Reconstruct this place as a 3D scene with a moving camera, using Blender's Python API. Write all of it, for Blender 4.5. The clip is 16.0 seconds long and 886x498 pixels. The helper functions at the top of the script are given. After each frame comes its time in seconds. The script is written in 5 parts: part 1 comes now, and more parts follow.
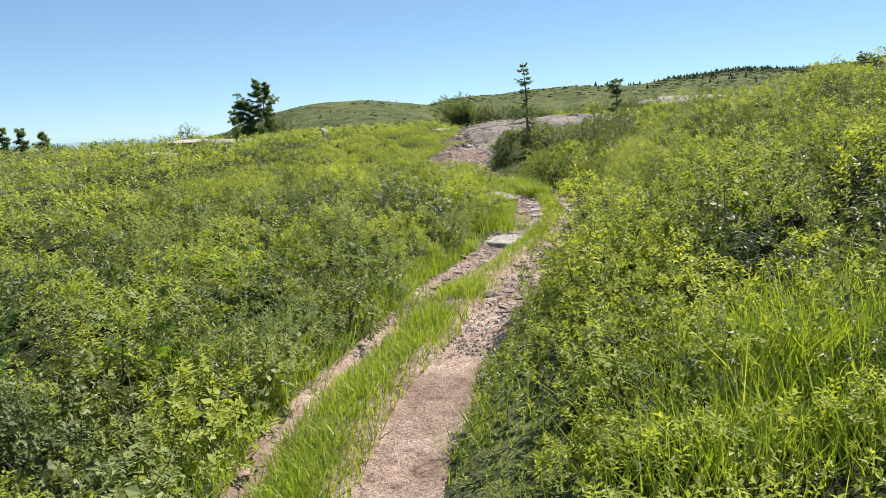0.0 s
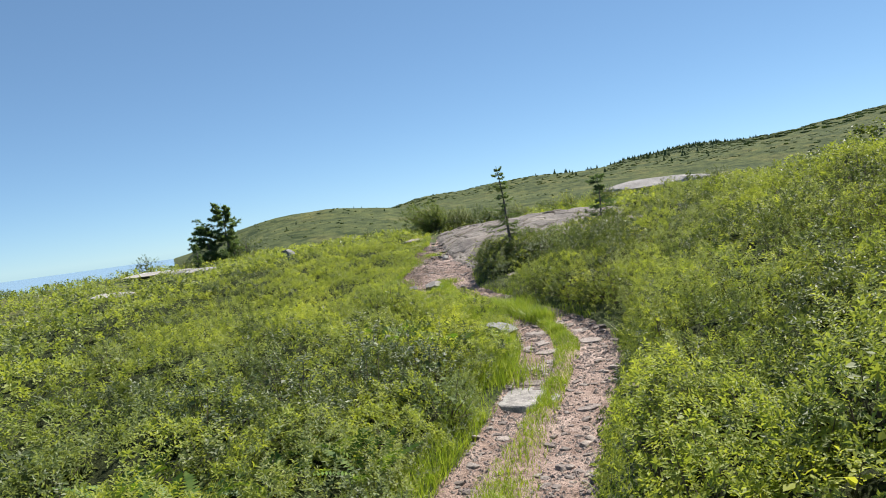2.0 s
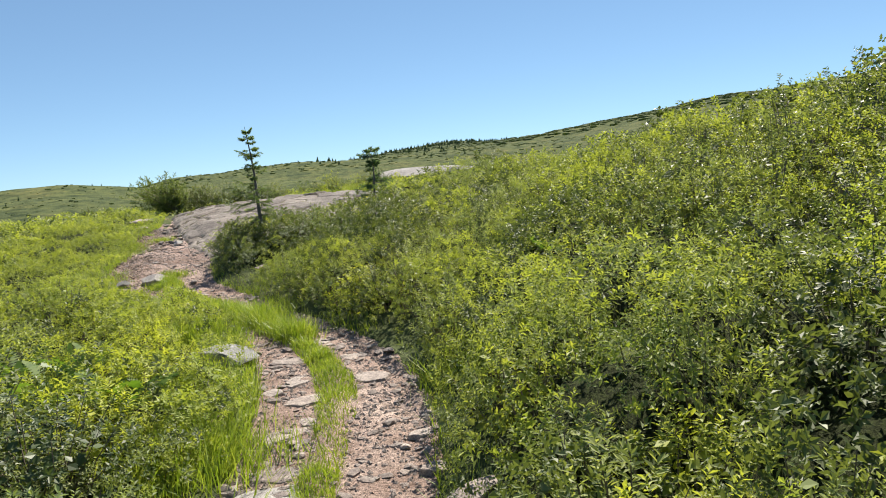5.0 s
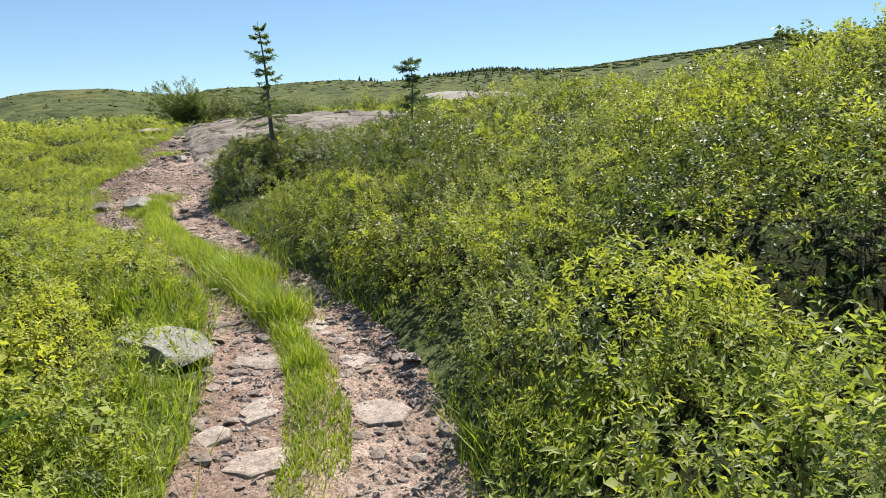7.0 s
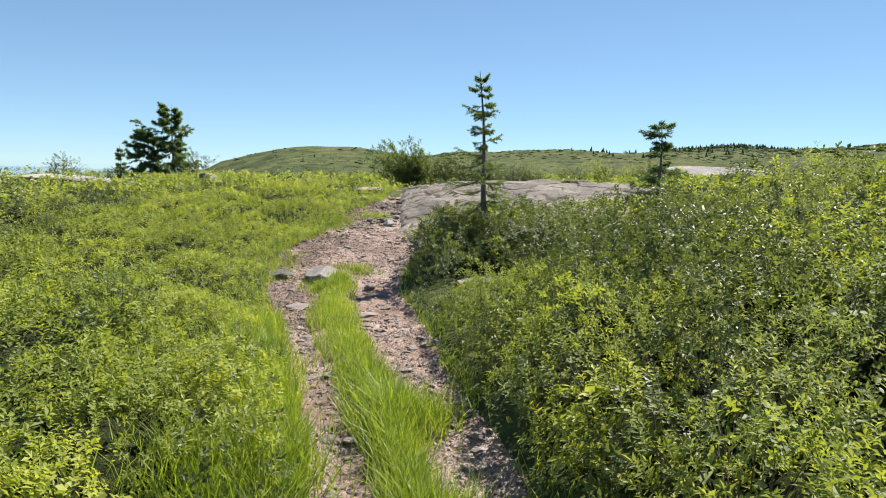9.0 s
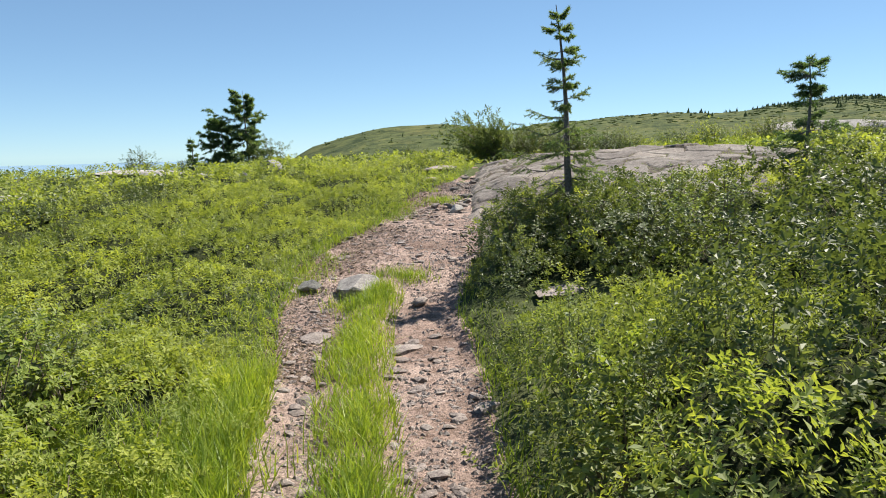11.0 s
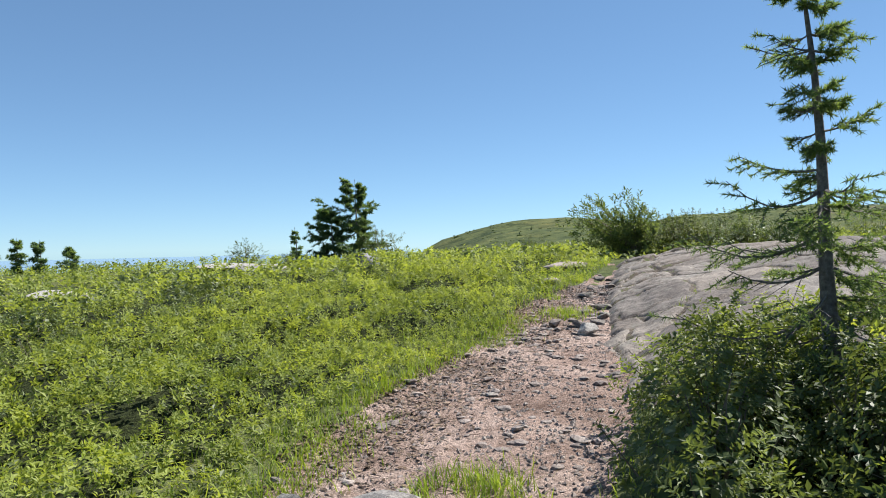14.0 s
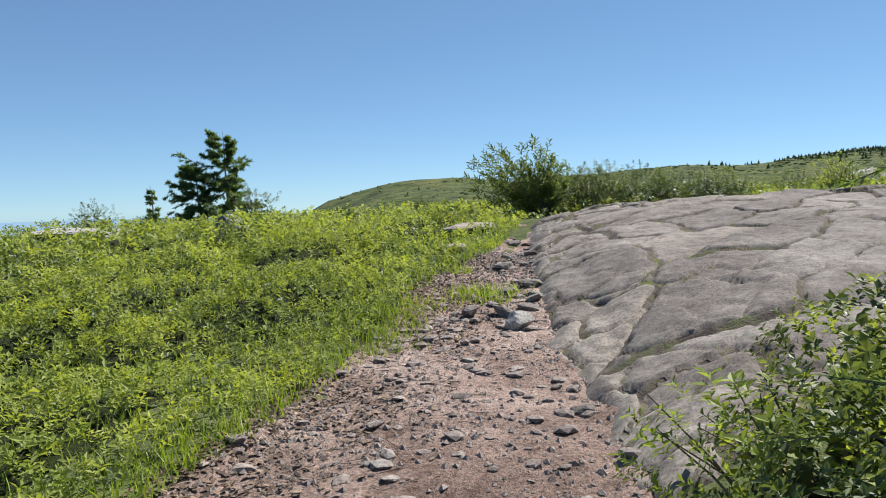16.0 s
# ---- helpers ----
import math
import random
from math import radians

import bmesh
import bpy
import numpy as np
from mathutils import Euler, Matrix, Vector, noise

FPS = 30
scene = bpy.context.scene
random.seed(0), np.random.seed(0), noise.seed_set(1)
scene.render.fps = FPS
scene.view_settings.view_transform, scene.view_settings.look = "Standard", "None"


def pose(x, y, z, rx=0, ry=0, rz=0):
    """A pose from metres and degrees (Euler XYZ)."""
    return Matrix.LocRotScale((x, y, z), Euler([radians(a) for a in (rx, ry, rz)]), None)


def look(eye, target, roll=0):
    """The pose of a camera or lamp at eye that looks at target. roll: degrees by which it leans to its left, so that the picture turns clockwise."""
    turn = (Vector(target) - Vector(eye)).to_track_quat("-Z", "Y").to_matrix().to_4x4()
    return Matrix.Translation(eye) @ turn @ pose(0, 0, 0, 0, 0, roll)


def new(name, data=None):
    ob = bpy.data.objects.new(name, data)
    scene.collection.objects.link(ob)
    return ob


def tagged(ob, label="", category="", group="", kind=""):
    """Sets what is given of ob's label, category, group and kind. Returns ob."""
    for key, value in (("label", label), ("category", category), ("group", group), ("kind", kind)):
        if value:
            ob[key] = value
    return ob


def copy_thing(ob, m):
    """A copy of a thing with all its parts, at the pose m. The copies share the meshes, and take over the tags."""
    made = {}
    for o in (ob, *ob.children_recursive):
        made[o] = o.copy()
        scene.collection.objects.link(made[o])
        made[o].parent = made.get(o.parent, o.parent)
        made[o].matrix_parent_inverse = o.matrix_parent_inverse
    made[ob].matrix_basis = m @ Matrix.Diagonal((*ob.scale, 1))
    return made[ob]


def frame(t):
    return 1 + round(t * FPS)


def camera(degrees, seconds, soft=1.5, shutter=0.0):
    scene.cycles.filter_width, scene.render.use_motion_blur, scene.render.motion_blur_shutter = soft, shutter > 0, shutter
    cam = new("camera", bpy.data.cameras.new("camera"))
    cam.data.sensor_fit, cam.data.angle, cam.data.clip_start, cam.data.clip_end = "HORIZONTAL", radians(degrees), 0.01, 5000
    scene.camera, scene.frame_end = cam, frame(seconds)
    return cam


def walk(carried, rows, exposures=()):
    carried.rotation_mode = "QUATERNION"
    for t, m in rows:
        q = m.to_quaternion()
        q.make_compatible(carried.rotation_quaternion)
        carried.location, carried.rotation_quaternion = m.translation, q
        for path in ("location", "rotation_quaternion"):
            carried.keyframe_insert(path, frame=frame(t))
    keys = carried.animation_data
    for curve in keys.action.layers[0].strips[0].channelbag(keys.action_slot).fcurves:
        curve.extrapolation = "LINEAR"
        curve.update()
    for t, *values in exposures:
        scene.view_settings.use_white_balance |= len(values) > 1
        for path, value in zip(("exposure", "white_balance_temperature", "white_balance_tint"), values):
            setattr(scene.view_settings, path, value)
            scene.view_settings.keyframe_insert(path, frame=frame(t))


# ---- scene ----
# Camera and walk
cam = camera(61.2, 16.0, 1.0)
METRES, EYE, TILT, LEAN, TURN = 20.0, 1.6, -9.7, 2.3, 0.0
ROWS = [
    (0.0, 0.0, 0.0, 0.0, -0.0, 0.0, 0.0),
    (0.5, -0.0005, 0.0196, 0.0095, 4.48, 2.09, -1.42),
    (1.0, -0.0037, 0.0433, 0.0211, 0.44, 7.29, -1.66),
    (1.5, -0.0065, 0.0665, 0.0283, 0.18, 7.76, 2.15),
    (2.0, -0.0086, 0.095, 0.0374, -1.69, 7.33, 5.7),
    (2.5, -0.0075, 0.1219, 0.0402, -0.72, 9.65, 7.56),
    (3.0, -0.0054, 0.1537, 0.0437, -6.14, 7.32, 8.99),
    (3.5, 0.0012, 0.184, 0.0454, -9.93, 4.04, 10.46),
    (4.0, 0.0083, 0.2155, 0.0476, -20.18, 4.78, 6.08),
    (6.5, 0.0536, 0.3753, 0.0721, -18.73, 2.28, 4.19),
    (7.0, 0.0631, 0.4062, 0.0762, -17.5, -0.72, 1.99),
    (7.5, 0.0704, 0.4373, 0.0833, -14.27, -1.32, -1.17),
    (8.0, 0.0754, 0.4679, 0.089, -10.17, -0.48, -5.59),
    (8.5, 0.0805, 0.4983, 0.096, -1.17, 2.14, -4.64),
    (9.0, 0.0849, 0.5278, 0.0988, -1.13, 4.07, -4.25),
    (11.5, 0.0974, 0.6781, 0.1246, 8.84, 1.48, -1.47),
    (12.0, 0.0938, 0.7101, 0.13, 10.7, 2.5, -1.53),
    (12.5, 0.0923, 0.7444, 0.1335, 10.96, 5.37, -2.36),
    (13.0, 0.0893, 0.7766, 0.1405, 11.89, 8.01, -2.62),
    (13.5, 0.0864, 0.8073, 0.1466, 13.93, 9.74, -2.8),
    (14.0, 0.0782, 0.8384, 0.1493, 15.94, 8.37, -3.72),
    (14.5, 0.0708, 0.8689, 0.1529, 16.17, 6.77, -4.78),
    (15.0, 0.063, 0.9012, 0.1569, 11.92, 7.89, -5.26),
    (15.5, 0.0583, 0.9321, 0.1614, 7.46, 9.93, -3.87),
    (16.0, 0.0502, 0.9644, 0.1669, 7.51, 5.82, -1.97),
]
EXPOSURES = [(0.0, 1.05, 6750, 10), (1.2, 0.86, 6550, 10), (2.5, 0.86, 6500, 10), (4.2, 0.97, 6800, 10), (6.3, 1.06, 6900, 10), (8.2, 1.06, 6800, 10), (9.5, 1.04, 6750, 10), (12.3, 1.0, 6650, 10), (14.5, 0.92, 6330, 10), (16.0, 0.8, 6350, 10)]
walk(cam, [(t, pose(0, 0, EYE, TILT, LEAN, TURN) @ pose(METRES * x, METRES * y, METRES * z, 90 + pitch, roll, yaw)) for t, x, y, z, yaw, pitch, roll in ROWS], EXPOSURES)

# World and sun
SUN_TO = Vector((0.66, 0.75, 1.25)).normalized()
world = bpy.data.worlds.new("sky")
scene.world = world
world.use_nodes = True
wn = world.node_tree.nodes
sky = wn.new("ShaderNodeTexSky")
sky.sky_type = "NISHITA"
sky.sun_disc = False
sky.sun_elevation = math.asin(SUN_TO.z)
sky.sun_rotation = math.atan2(SUN_TO.x, SUN_TO.y)
sky.altitude = 1500
sky.air_density = 0.7
sky.dust_density = 0.0
sky.ozone_density = 3.2
wn["Background"].inputs["Strength"].default_value = 0.106
air = wn.new("ShaderNodeMix")
air.data_type = "RGBA"
air.blend_type = "MULTIPLY"
air.inputs[0].default_value = 1.0
air.inputs[7].default_value = (0.80, 1.04, 1.19, 1)
haze = wn.new("ShaderNodeGamma")
haze.inputs["Gamma"].default_value = 0.68
world.node_tree.links.new(sky.outputs[0], haze.inputs["Color"])
world.node_tree.links.new(haze.outputs[0], air.inputs[6])
world.node_tree.links.new(air.outputs[2], wn["Background"].inputs["Color"])
sun_data = bpy.data.lights.new("sun", "SUN")
sun_data.energy = 5.0
sun_data.angle = radians(0.53)
sun_data.color = (1.0, 0.95, 0.87)
sun = new("sun", sun_data)
sun.matrix_world = look(SUN_TO * 50, (0, 0, 0))


# Materials
def material(name):
    m = bpy.data.materials.new(name)
    m.use_nodes = True
    return m, m.node_tree.nodes, m.node_tree.links, m.node_tree.nodes["Principled BSDF"]


def ramp(nodes, links, source, stops):
    r = nodes.new("ShaderNodeValToRGB")
    el = r.color_ramp.elements
    while len(el) < len(stops):
        el.new(0.5)
    for e, (p, c) in zip(el, stops):
        e.position, e.color = p, (*c, 1)
    links.new(source, r.inputs[0])
    return r.outputs[0]


def noise_tex(nodes, links, scale, detail=4.0, rough=0.6, coords="Object"):
    n = nodes.new("ShaderNodeTexNoise")
    n.inputs["Scale"].default_value = scale
    n.inputs["Detail"].default_value = detail
    n.inputs["Roughness"].default_value = rough
    if coords == "Position":
        g = nodes.new("ShaderNodeNewGeometry")
        links.new(g.outputs["Position"], n.inputs["Vector"])
    else:
        c = nodes.new("ShaderNodeTexCoord")
        links.new(c.outputs[coords], n.inputs["Vector"])
    return n.outputs["Fac"]


def mixed(nodes, links, fac, a, b, how="MIX"):
    m = nodes.new("ShaderNodeMix")
    m.data_type, m.blend_type = "RGBA", how
    for socket, value in ((m.inputs[0], fac), (m.inputs[6], a), (m.inputs[7], b)):
        if isinstance(value, bpy.types.NodeSocket):
            links.new(value, socket)
        elif isinstance(value, tuple):
            socket.default_value = (*value, 1)
        else:
            socket.default_value = value
    return m.outputs[2]


def bumped(nodes, links, bsdf, height, strength, distance):
    b = nodes.new("ShaderNodeBump")
    b.inputs["Strength"].default_value = strength
    b.inputs["Distance"].default_value = distance
    links.new(height, b.inputs["Height"])
    links.new(b.outputs[0], bsdf.inputs["Normal"])


def leaf_material(name, dark, mid, light, rough=0.5, through_light=0.42, patch=0.5, gloss=0.3):
    m, n, l, p = material(name)
    geo = n.new("ShaderNodeNewGeometry")
    island = ramp(n, l, geo.outputs["Random Per Island"], [(0.0, dark), (0.5, mid), (1.0, light)])
    # Random patches of leaf tone; the dark ones also paint in some shade.
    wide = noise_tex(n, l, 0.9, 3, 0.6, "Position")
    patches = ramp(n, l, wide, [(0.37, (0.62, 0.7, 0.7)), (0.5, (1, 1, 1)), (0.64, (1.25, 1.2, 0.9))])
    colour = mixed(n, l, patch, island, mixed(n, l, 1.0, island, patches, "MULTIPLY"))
    info = n.new("ShaderNodeObjectInfo")
    own = ramp(n, l, info.outputs["Random"], [(0.0, (0.75, 0.85, 0.85)), (0.5, (1, 1, 1)), (1.0, (1.2, 1.15, 0.85))])
    colour = mixed(n, l, 0.8, colour, mixed(n, l, 1.0, colour, own, "MULTIPLY"))
    l.new(colour, p.inputs["Base Color"])
    p.inputs["Roughness"].default_value = rough
    p.inputs["Specular IOR Level"].default_value = gloss
    trans = n.new("ShaderNodeBsdfTranslucent")
    l.new(mixed(n, l, 1.0, colour, (1.75, 1.68, 0.8), "MULTIPLY"), trans.inputs["Color"])
    mix = n.new("ShaderNodeMixShader")
    mix.inputs[0].default_value = through_light
    l.new(p.outputs[0], mix.inputs[1])
    l.new(trans.outputs[0], mix.inputs[2])
    l.new(mix.outputs[0], n["Material Output"].inputs["Surface"])
    return m


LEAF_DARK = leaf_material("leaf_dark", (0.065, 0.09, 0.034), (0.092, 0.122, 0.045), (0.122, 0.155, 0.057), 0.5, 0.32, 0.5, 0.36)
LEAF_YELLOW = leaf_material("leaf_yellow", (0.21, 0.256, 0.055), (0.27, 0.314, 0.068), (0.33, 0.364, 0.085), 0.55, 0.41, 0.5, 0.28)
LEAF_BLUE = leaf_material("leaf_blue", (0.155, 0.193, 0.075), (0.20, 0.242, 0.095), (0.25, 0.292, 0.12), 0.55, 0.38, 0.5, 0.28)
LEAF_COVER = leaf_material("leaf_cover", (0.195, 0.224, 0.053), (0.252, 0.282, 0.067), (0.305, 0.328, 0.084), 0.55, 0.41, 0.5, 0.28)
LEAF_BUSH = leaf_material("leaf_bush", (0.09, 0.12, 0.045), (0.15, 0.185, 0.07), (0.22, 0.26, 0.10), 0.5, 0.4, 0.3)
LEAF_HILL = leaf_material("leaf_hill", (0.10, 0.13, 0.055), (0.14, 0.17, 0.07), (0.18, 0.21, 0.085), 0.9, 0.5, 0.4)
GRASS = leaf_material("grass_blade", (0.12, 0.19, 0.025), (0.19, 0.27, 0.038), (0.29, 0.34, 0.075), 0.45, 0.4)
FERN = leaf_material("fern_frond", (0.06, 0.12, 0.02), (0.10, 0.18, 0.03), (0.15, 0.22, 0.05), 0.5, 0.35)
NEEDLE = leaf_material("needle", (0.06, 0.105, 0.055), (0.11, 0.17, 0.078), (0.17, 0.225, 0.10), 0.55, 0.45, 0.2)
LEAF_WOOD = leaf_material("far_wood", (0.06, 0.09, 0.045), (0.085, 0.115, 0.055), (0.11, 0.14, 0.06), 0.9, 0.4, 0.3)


def bark_material():
    m, n, l, p = material("bark")
    f = noise_tex(n, l, 40, 5, 0.7)
    l.new(ramp(n, l, f, [(0.3, (0.06, 0.05, 0.045)), (0.55, (0.15, 0.13, 0.115)), (0.75, (0.27, 0.25, 0.22))]), p.inputs["Base Color"])
    p.inputs["Roughness"].default_value = 0.9
    bumped(n, l, p, f, 0.6, 0.01)
    return m


def stem_material():
    m, n, l, p = material("stem")
    f = noise_tex(n, l, 25, 3, 0.6)
    l.new(ramp(n, l, f, [(0.3, (0.07, 0.05, 0.035)), (0.7, (0.2, 0.16, 0.12))]), p.inputs["Base Color"])
    p.inputs["Roughness"].default_value = 0.85
    return m


def soil_material():
    m, n, l, p = material("path_soil")
    big = noise_tex(n, l, 1.3, 5, 0.65, "Position")
    fine = noise_tex(n, l, 55, 6, 0.75, "Position")
    mid = noise_tex(n, l, 9, 5, 0.7, "Position")
    a = ramp(n, l, big, [(0.33, (0.20, 0.14, 0.115)), (0.48, (0.30, 0.22, 0.185)), (0.66, (0.40, 0.315, 0.275))])
    b = ramp(n, l, mid, [(0.32, (0.45, 0.38, 0.33)), (0.5, (1, 1, 1)), (0.68, (1.3, 1.27, 1.24))])
    c = ramp(n, l, fine, [(0.34, (0.35, 0.33, 0.31)), (0.5, (1, 1, 1)), (0.66, (1.5, 1.48, 1.45))])
    l.new(mixed(n, l, 1.0, mixed(n, l, 0.8, a, b, "MULTIPLY"), c, "MULTIPLY"), p.inputs["Base Color"])
    p.inputs["Roughness"].default_value = 0.95
    p.inputs["Specular IOR Level"].default_value = 0.15
    bumped(n, l, p, mixed(n, l, 0.4, fine, mid), 1.0, 0.035)
    return m


def ground_material():
    m, n, l, p = material("heath_ground")
    big = noise_tex(n, l, 0.08, 4, 0.6, "Position")
    fine = noise_tex(n, l, 6, 6, 0.75, "Position")
    mid = noise_tex(n, l, 0.5, 5, 0.7, "Position")
    a = ramp(n, l, big, [(0.35, (0.07, 0.09, 0.042)), (0.5, (0.095, 0.115, 0.048)), (0.65, (0.125, 0.132, 0.055))])
    b = ramp(n, l, mid, [(0.3, (0.6, 0.65, 0.6)), (0.5, (1, 1, 1)), (0.7, (1.3, 1.15, 0.9))])
    c = ramp(n, l, fine, [(0.3, (0.45, 0.45, 0.45)), (0.5, (1, 1, 1)), (0.7, (1.4, 1.4, 1.3))])
    scrub = ramp(n, l, noise_tex(n, l, 0.22, 8, 0.72, "Position"), [(0.40, (0.38, 0.45, 0.5)), (0.52, (0.9, 0.9, 0.95)), (0.66, (1.15, 1.1, 1.05))])
    a = mixed(n, l, 0.9, a, scrub, "MULTIPLY")
    l.new(mixed(n, l, 1.0, mixed(n, l, 0.9, a, b, "MULTIPLY"), c, "MULTIPLY"), p.inputs["Base Color"])
    p.inputs["Roughness"].default_value = 1.0
    p.inputs["Specular IOR Level"].default_value = 0.05
    bumped(n, l, p, fine, 0.8, 0.06)
    return m


def rock_material(name, low, mid_colour, high, lichen):
    m, n, l, p = material(name)
    big = noise_tex(n, l, 1.1, 5, 0.65, "Position")
    fine = noise_tex(n, l, 62, 7, 0.8, "Position")
    mid = noise_tex(n, l, 13, 8, 0.8, "Position")
    info = n.new("ShaderNodeObjectInfo")
    a = ramp(n, l, big, [(0.3, low), (0.5, mid_colour), (0.7, high)])
    b = ramp(n, l, mid, [(0.33, (0.45, 0.42, 0.45)), (0.48, (0.95, 0.95, 0.95)), (0.64, (1.4, 1.38, 1.36))])
    c = ramp(n, l, fine, [(0.36, (0.42, 0.41, 0.42)), (0.5, (1, 1, 1)), (0.64, (1.4, 1.39, 1.38))])
    colour = mixed(n, l, 1.0, mixed(n, l, 0.9, a, b, "MULTIPLY"), c, "MULTIPLY")
    own = ramp(n, l, info.outputs["Random"], [(0.0, (0.75, 0.72, 0.72)), (0.5, (1, 1, 1)), (1.0, (1.15, 1.1, 1.05))])
    colour = mixed(n, l, 0.9, colour, own, "MULTIPLY")
    spots = ramp(n, l, noise_tex(n, l, 4.5, 6, 0.75, "Position"), [(0.56, (0, 0, 0)), (0.66, (1, 1, 1))])
    colour = mixed(n, l, mixed(n, l, 1.0, spots, (0.4, 0.4, 0.4), "MULTIPLY"), colour, lichen)
    l.new(colour, p.inputs["Base Color"])
    p.inputs["Roughness"].default_value = 0.88
    p.inputs["Specular IOR Level"].default_value = 0.25
    bumped(n, l, p, mixed(n, l, 0.6, fine, mid), 0.6, 0.014)
    return m


def water_material():
    m, n, l, p = material("sea_water")
    p.inputs["Base Color"].default_value = (0.22, 0.32, 0.40, 1)
    p.inputs["Roughness"].default_value = 0.25
    bumped(n, l, p, noise_tex(n, l, 0.05, 4, 0.6, "Position"), 0.05, 1.0)
    return m


def joint_material():
    m, n, l, p = material("joint_soil")
    f = noise_tex(n, l, 6, 5, 0.7, "Position")
    l.new(ramp(n, l, f, [(0.35, (0.04, 0.032, 0.026)), (0.5, (0.10, 0.078, 0.06)), (0.60, (0.085, 0.095, 0.036))]), p.inputs["Base Color"])
    p.inputs["Roughness"].default_value = 1.0
    bumped(n, l, p, noise_tex(n, l, 60, 4, 0.7, "Position"), 0.8, 0.02)
    return m


JOINT = joint_material()


# Dark twig-like colour that stands in for the shade inside the low shrubs.
def shade_sheet_material():
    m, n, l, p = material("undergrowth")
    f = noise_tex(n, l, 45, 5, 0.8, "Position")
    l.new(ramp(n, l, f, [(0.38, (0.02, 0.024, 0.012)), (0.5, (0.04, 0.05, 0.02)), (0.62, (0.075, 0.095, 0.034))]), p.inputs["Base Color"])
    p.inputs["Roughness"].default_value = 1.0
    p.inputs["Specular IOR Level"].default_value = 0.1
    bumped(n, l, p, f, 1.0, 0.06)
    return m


SHADE_SHEET = shade_sheet_material()
def litter_material():
    m, n, l, p = material("dead_leaf")
    geo = n.new("ShaderNodeNewGeometry")
    l.new(ramp(n, l, geo.outputs["Random Per Island"], [(0.0, (0.05, 0.033, 0.022)), (0.6, (0.12, 0.078, 0.05)), (1.0, (0.24, 0.175, 0.115))]), p.inputs["Base Color"])
    p.inputs["Roughness"].default_value = 0.9
    return m


LITTER = litter_material()
BARK, STEM, SOIL, GROUND, WATER = bark_material(), stem_material(), soil_material(), ground_material(), water_material()
ROCK = rock_material("bedrock", (0.098, 0.083, 0.074), (0.155, 0.138, 0.124), (0.24, 0.22, 0.197), (0.25, 0.26, 0.215))
STONE = rock_material("field_stone", (0.18, 0.152, 0.137), (0.26, 0.224, 0.203), (0.34, 0.304, 0.278), (0.36, 0.36, 0.32))
PALE_STONE = rock_material("pale_stone", (0.25, 0.24, 0.225), (0.34, 0.33, 0.31), (0.44, 0.43, 0.41), (0.36, 0.37, 0.32))
GREY_STONE = rock_material("grey_stone", (0.14, 0.14, 0.135), (0.21, 0.21, 0.20), (0.30, 0.30, 0.285), (0.26, 0.275, 0.235))


# Lie of the land
def smooth_table(ys, vs, width, low=-120.0, high=160.0, step=0.25):
    y = np.arange(low, high, step)
    v = np.interp(y, ys, vs)
    k = np.exp(-0.5 * (np.arange(-24, 25) * step / width) ** 2)
    return y, np.convolve(np.pad(v, 24, "edge"), k / k.sum(), "valid")


HEIGHT = smooth_table([-100, -30, 0, 6.6, 7.6, 9, 11.3, 12.7, 13.5, 16.2, 18.8, 20.2, 22.8, 24.85, 26.5, 32, 40, 46, 60, 100, 155],
                      [-3, 0, 0.05, 0, -0.03, 0, 0.13, 0.14, 0.18, 0.19, 0.18, 0.3, 0.55, 0.7, 0.92, 1.28, 1.32, 1.3, 0.7, -3, -8], 0.5)
PATH_Y = [-6, 3, 4.2, 5.4, 7.4, 8.9, 10.4, 11.2, 12.3, 13.3, 14.1, 15.1, 16.4, 18.5, 19.6, 20.8, 21.6, 24.1, 26, 28.3, 31, 33]
RUTS = [smooth_table(PATH_Y, v, 0.35) for v in (
    [-1.1, -1.05, -1.0, -0.65, -0.32, 0.28, 0.72, 1.0, 1.16, 1.2, 1.16, 0.96, 0.6, 0.05, -0.33, -0.55, -0.6, -0.2, -0.15, 0.45, 0.6, 0.62],
    [-0.98, -0.93, -0.86, -0.48, -0.05, 0.6, 1.2, 1.42, 1.62, 1.63, 1.5, 1.24, 0.92, 0.33, 0.27, 0.27, 0.12, 0.1, 0.1, 0.4, 0.55, 0.62],
    [-0.56, -0.47, -0.34, 0.02, 0.54, 0.95, 1.45, 1.75, 1.98, 1.86, 1.74, 1.68, 1.34, 0.93, 0.75, 0.7, 0.14, 0.12, 0.12, 0.42, 0.57, 0.64],
    [-0.1, -0.05, 0.15, 0.42, 0.97, 1.5, 2.1, 2.28, 2.45, 2.38, 2.23, 2.05, 1.83, 1.58, 1.3, 1.25, 1.35, 1.4, 1.35, 1.0, 0.7, 0.66])]
FALL = smooth_table([-60, 0, 12, 20, 30, 37, 42, 60], [0.06, 0.05, 0.04, 0.055, 0.07, 0.045, 0.03, 0.03], 1.5)
RISE = smooth_table([-60, 0, 14, 18, 22, 24.5, 27, 33, 40, 60], [0.2, 0.25, 0.21, 0.135, 0.115, 0.07, 0.02, 0.018, 0.045, 0.065], 1.0)
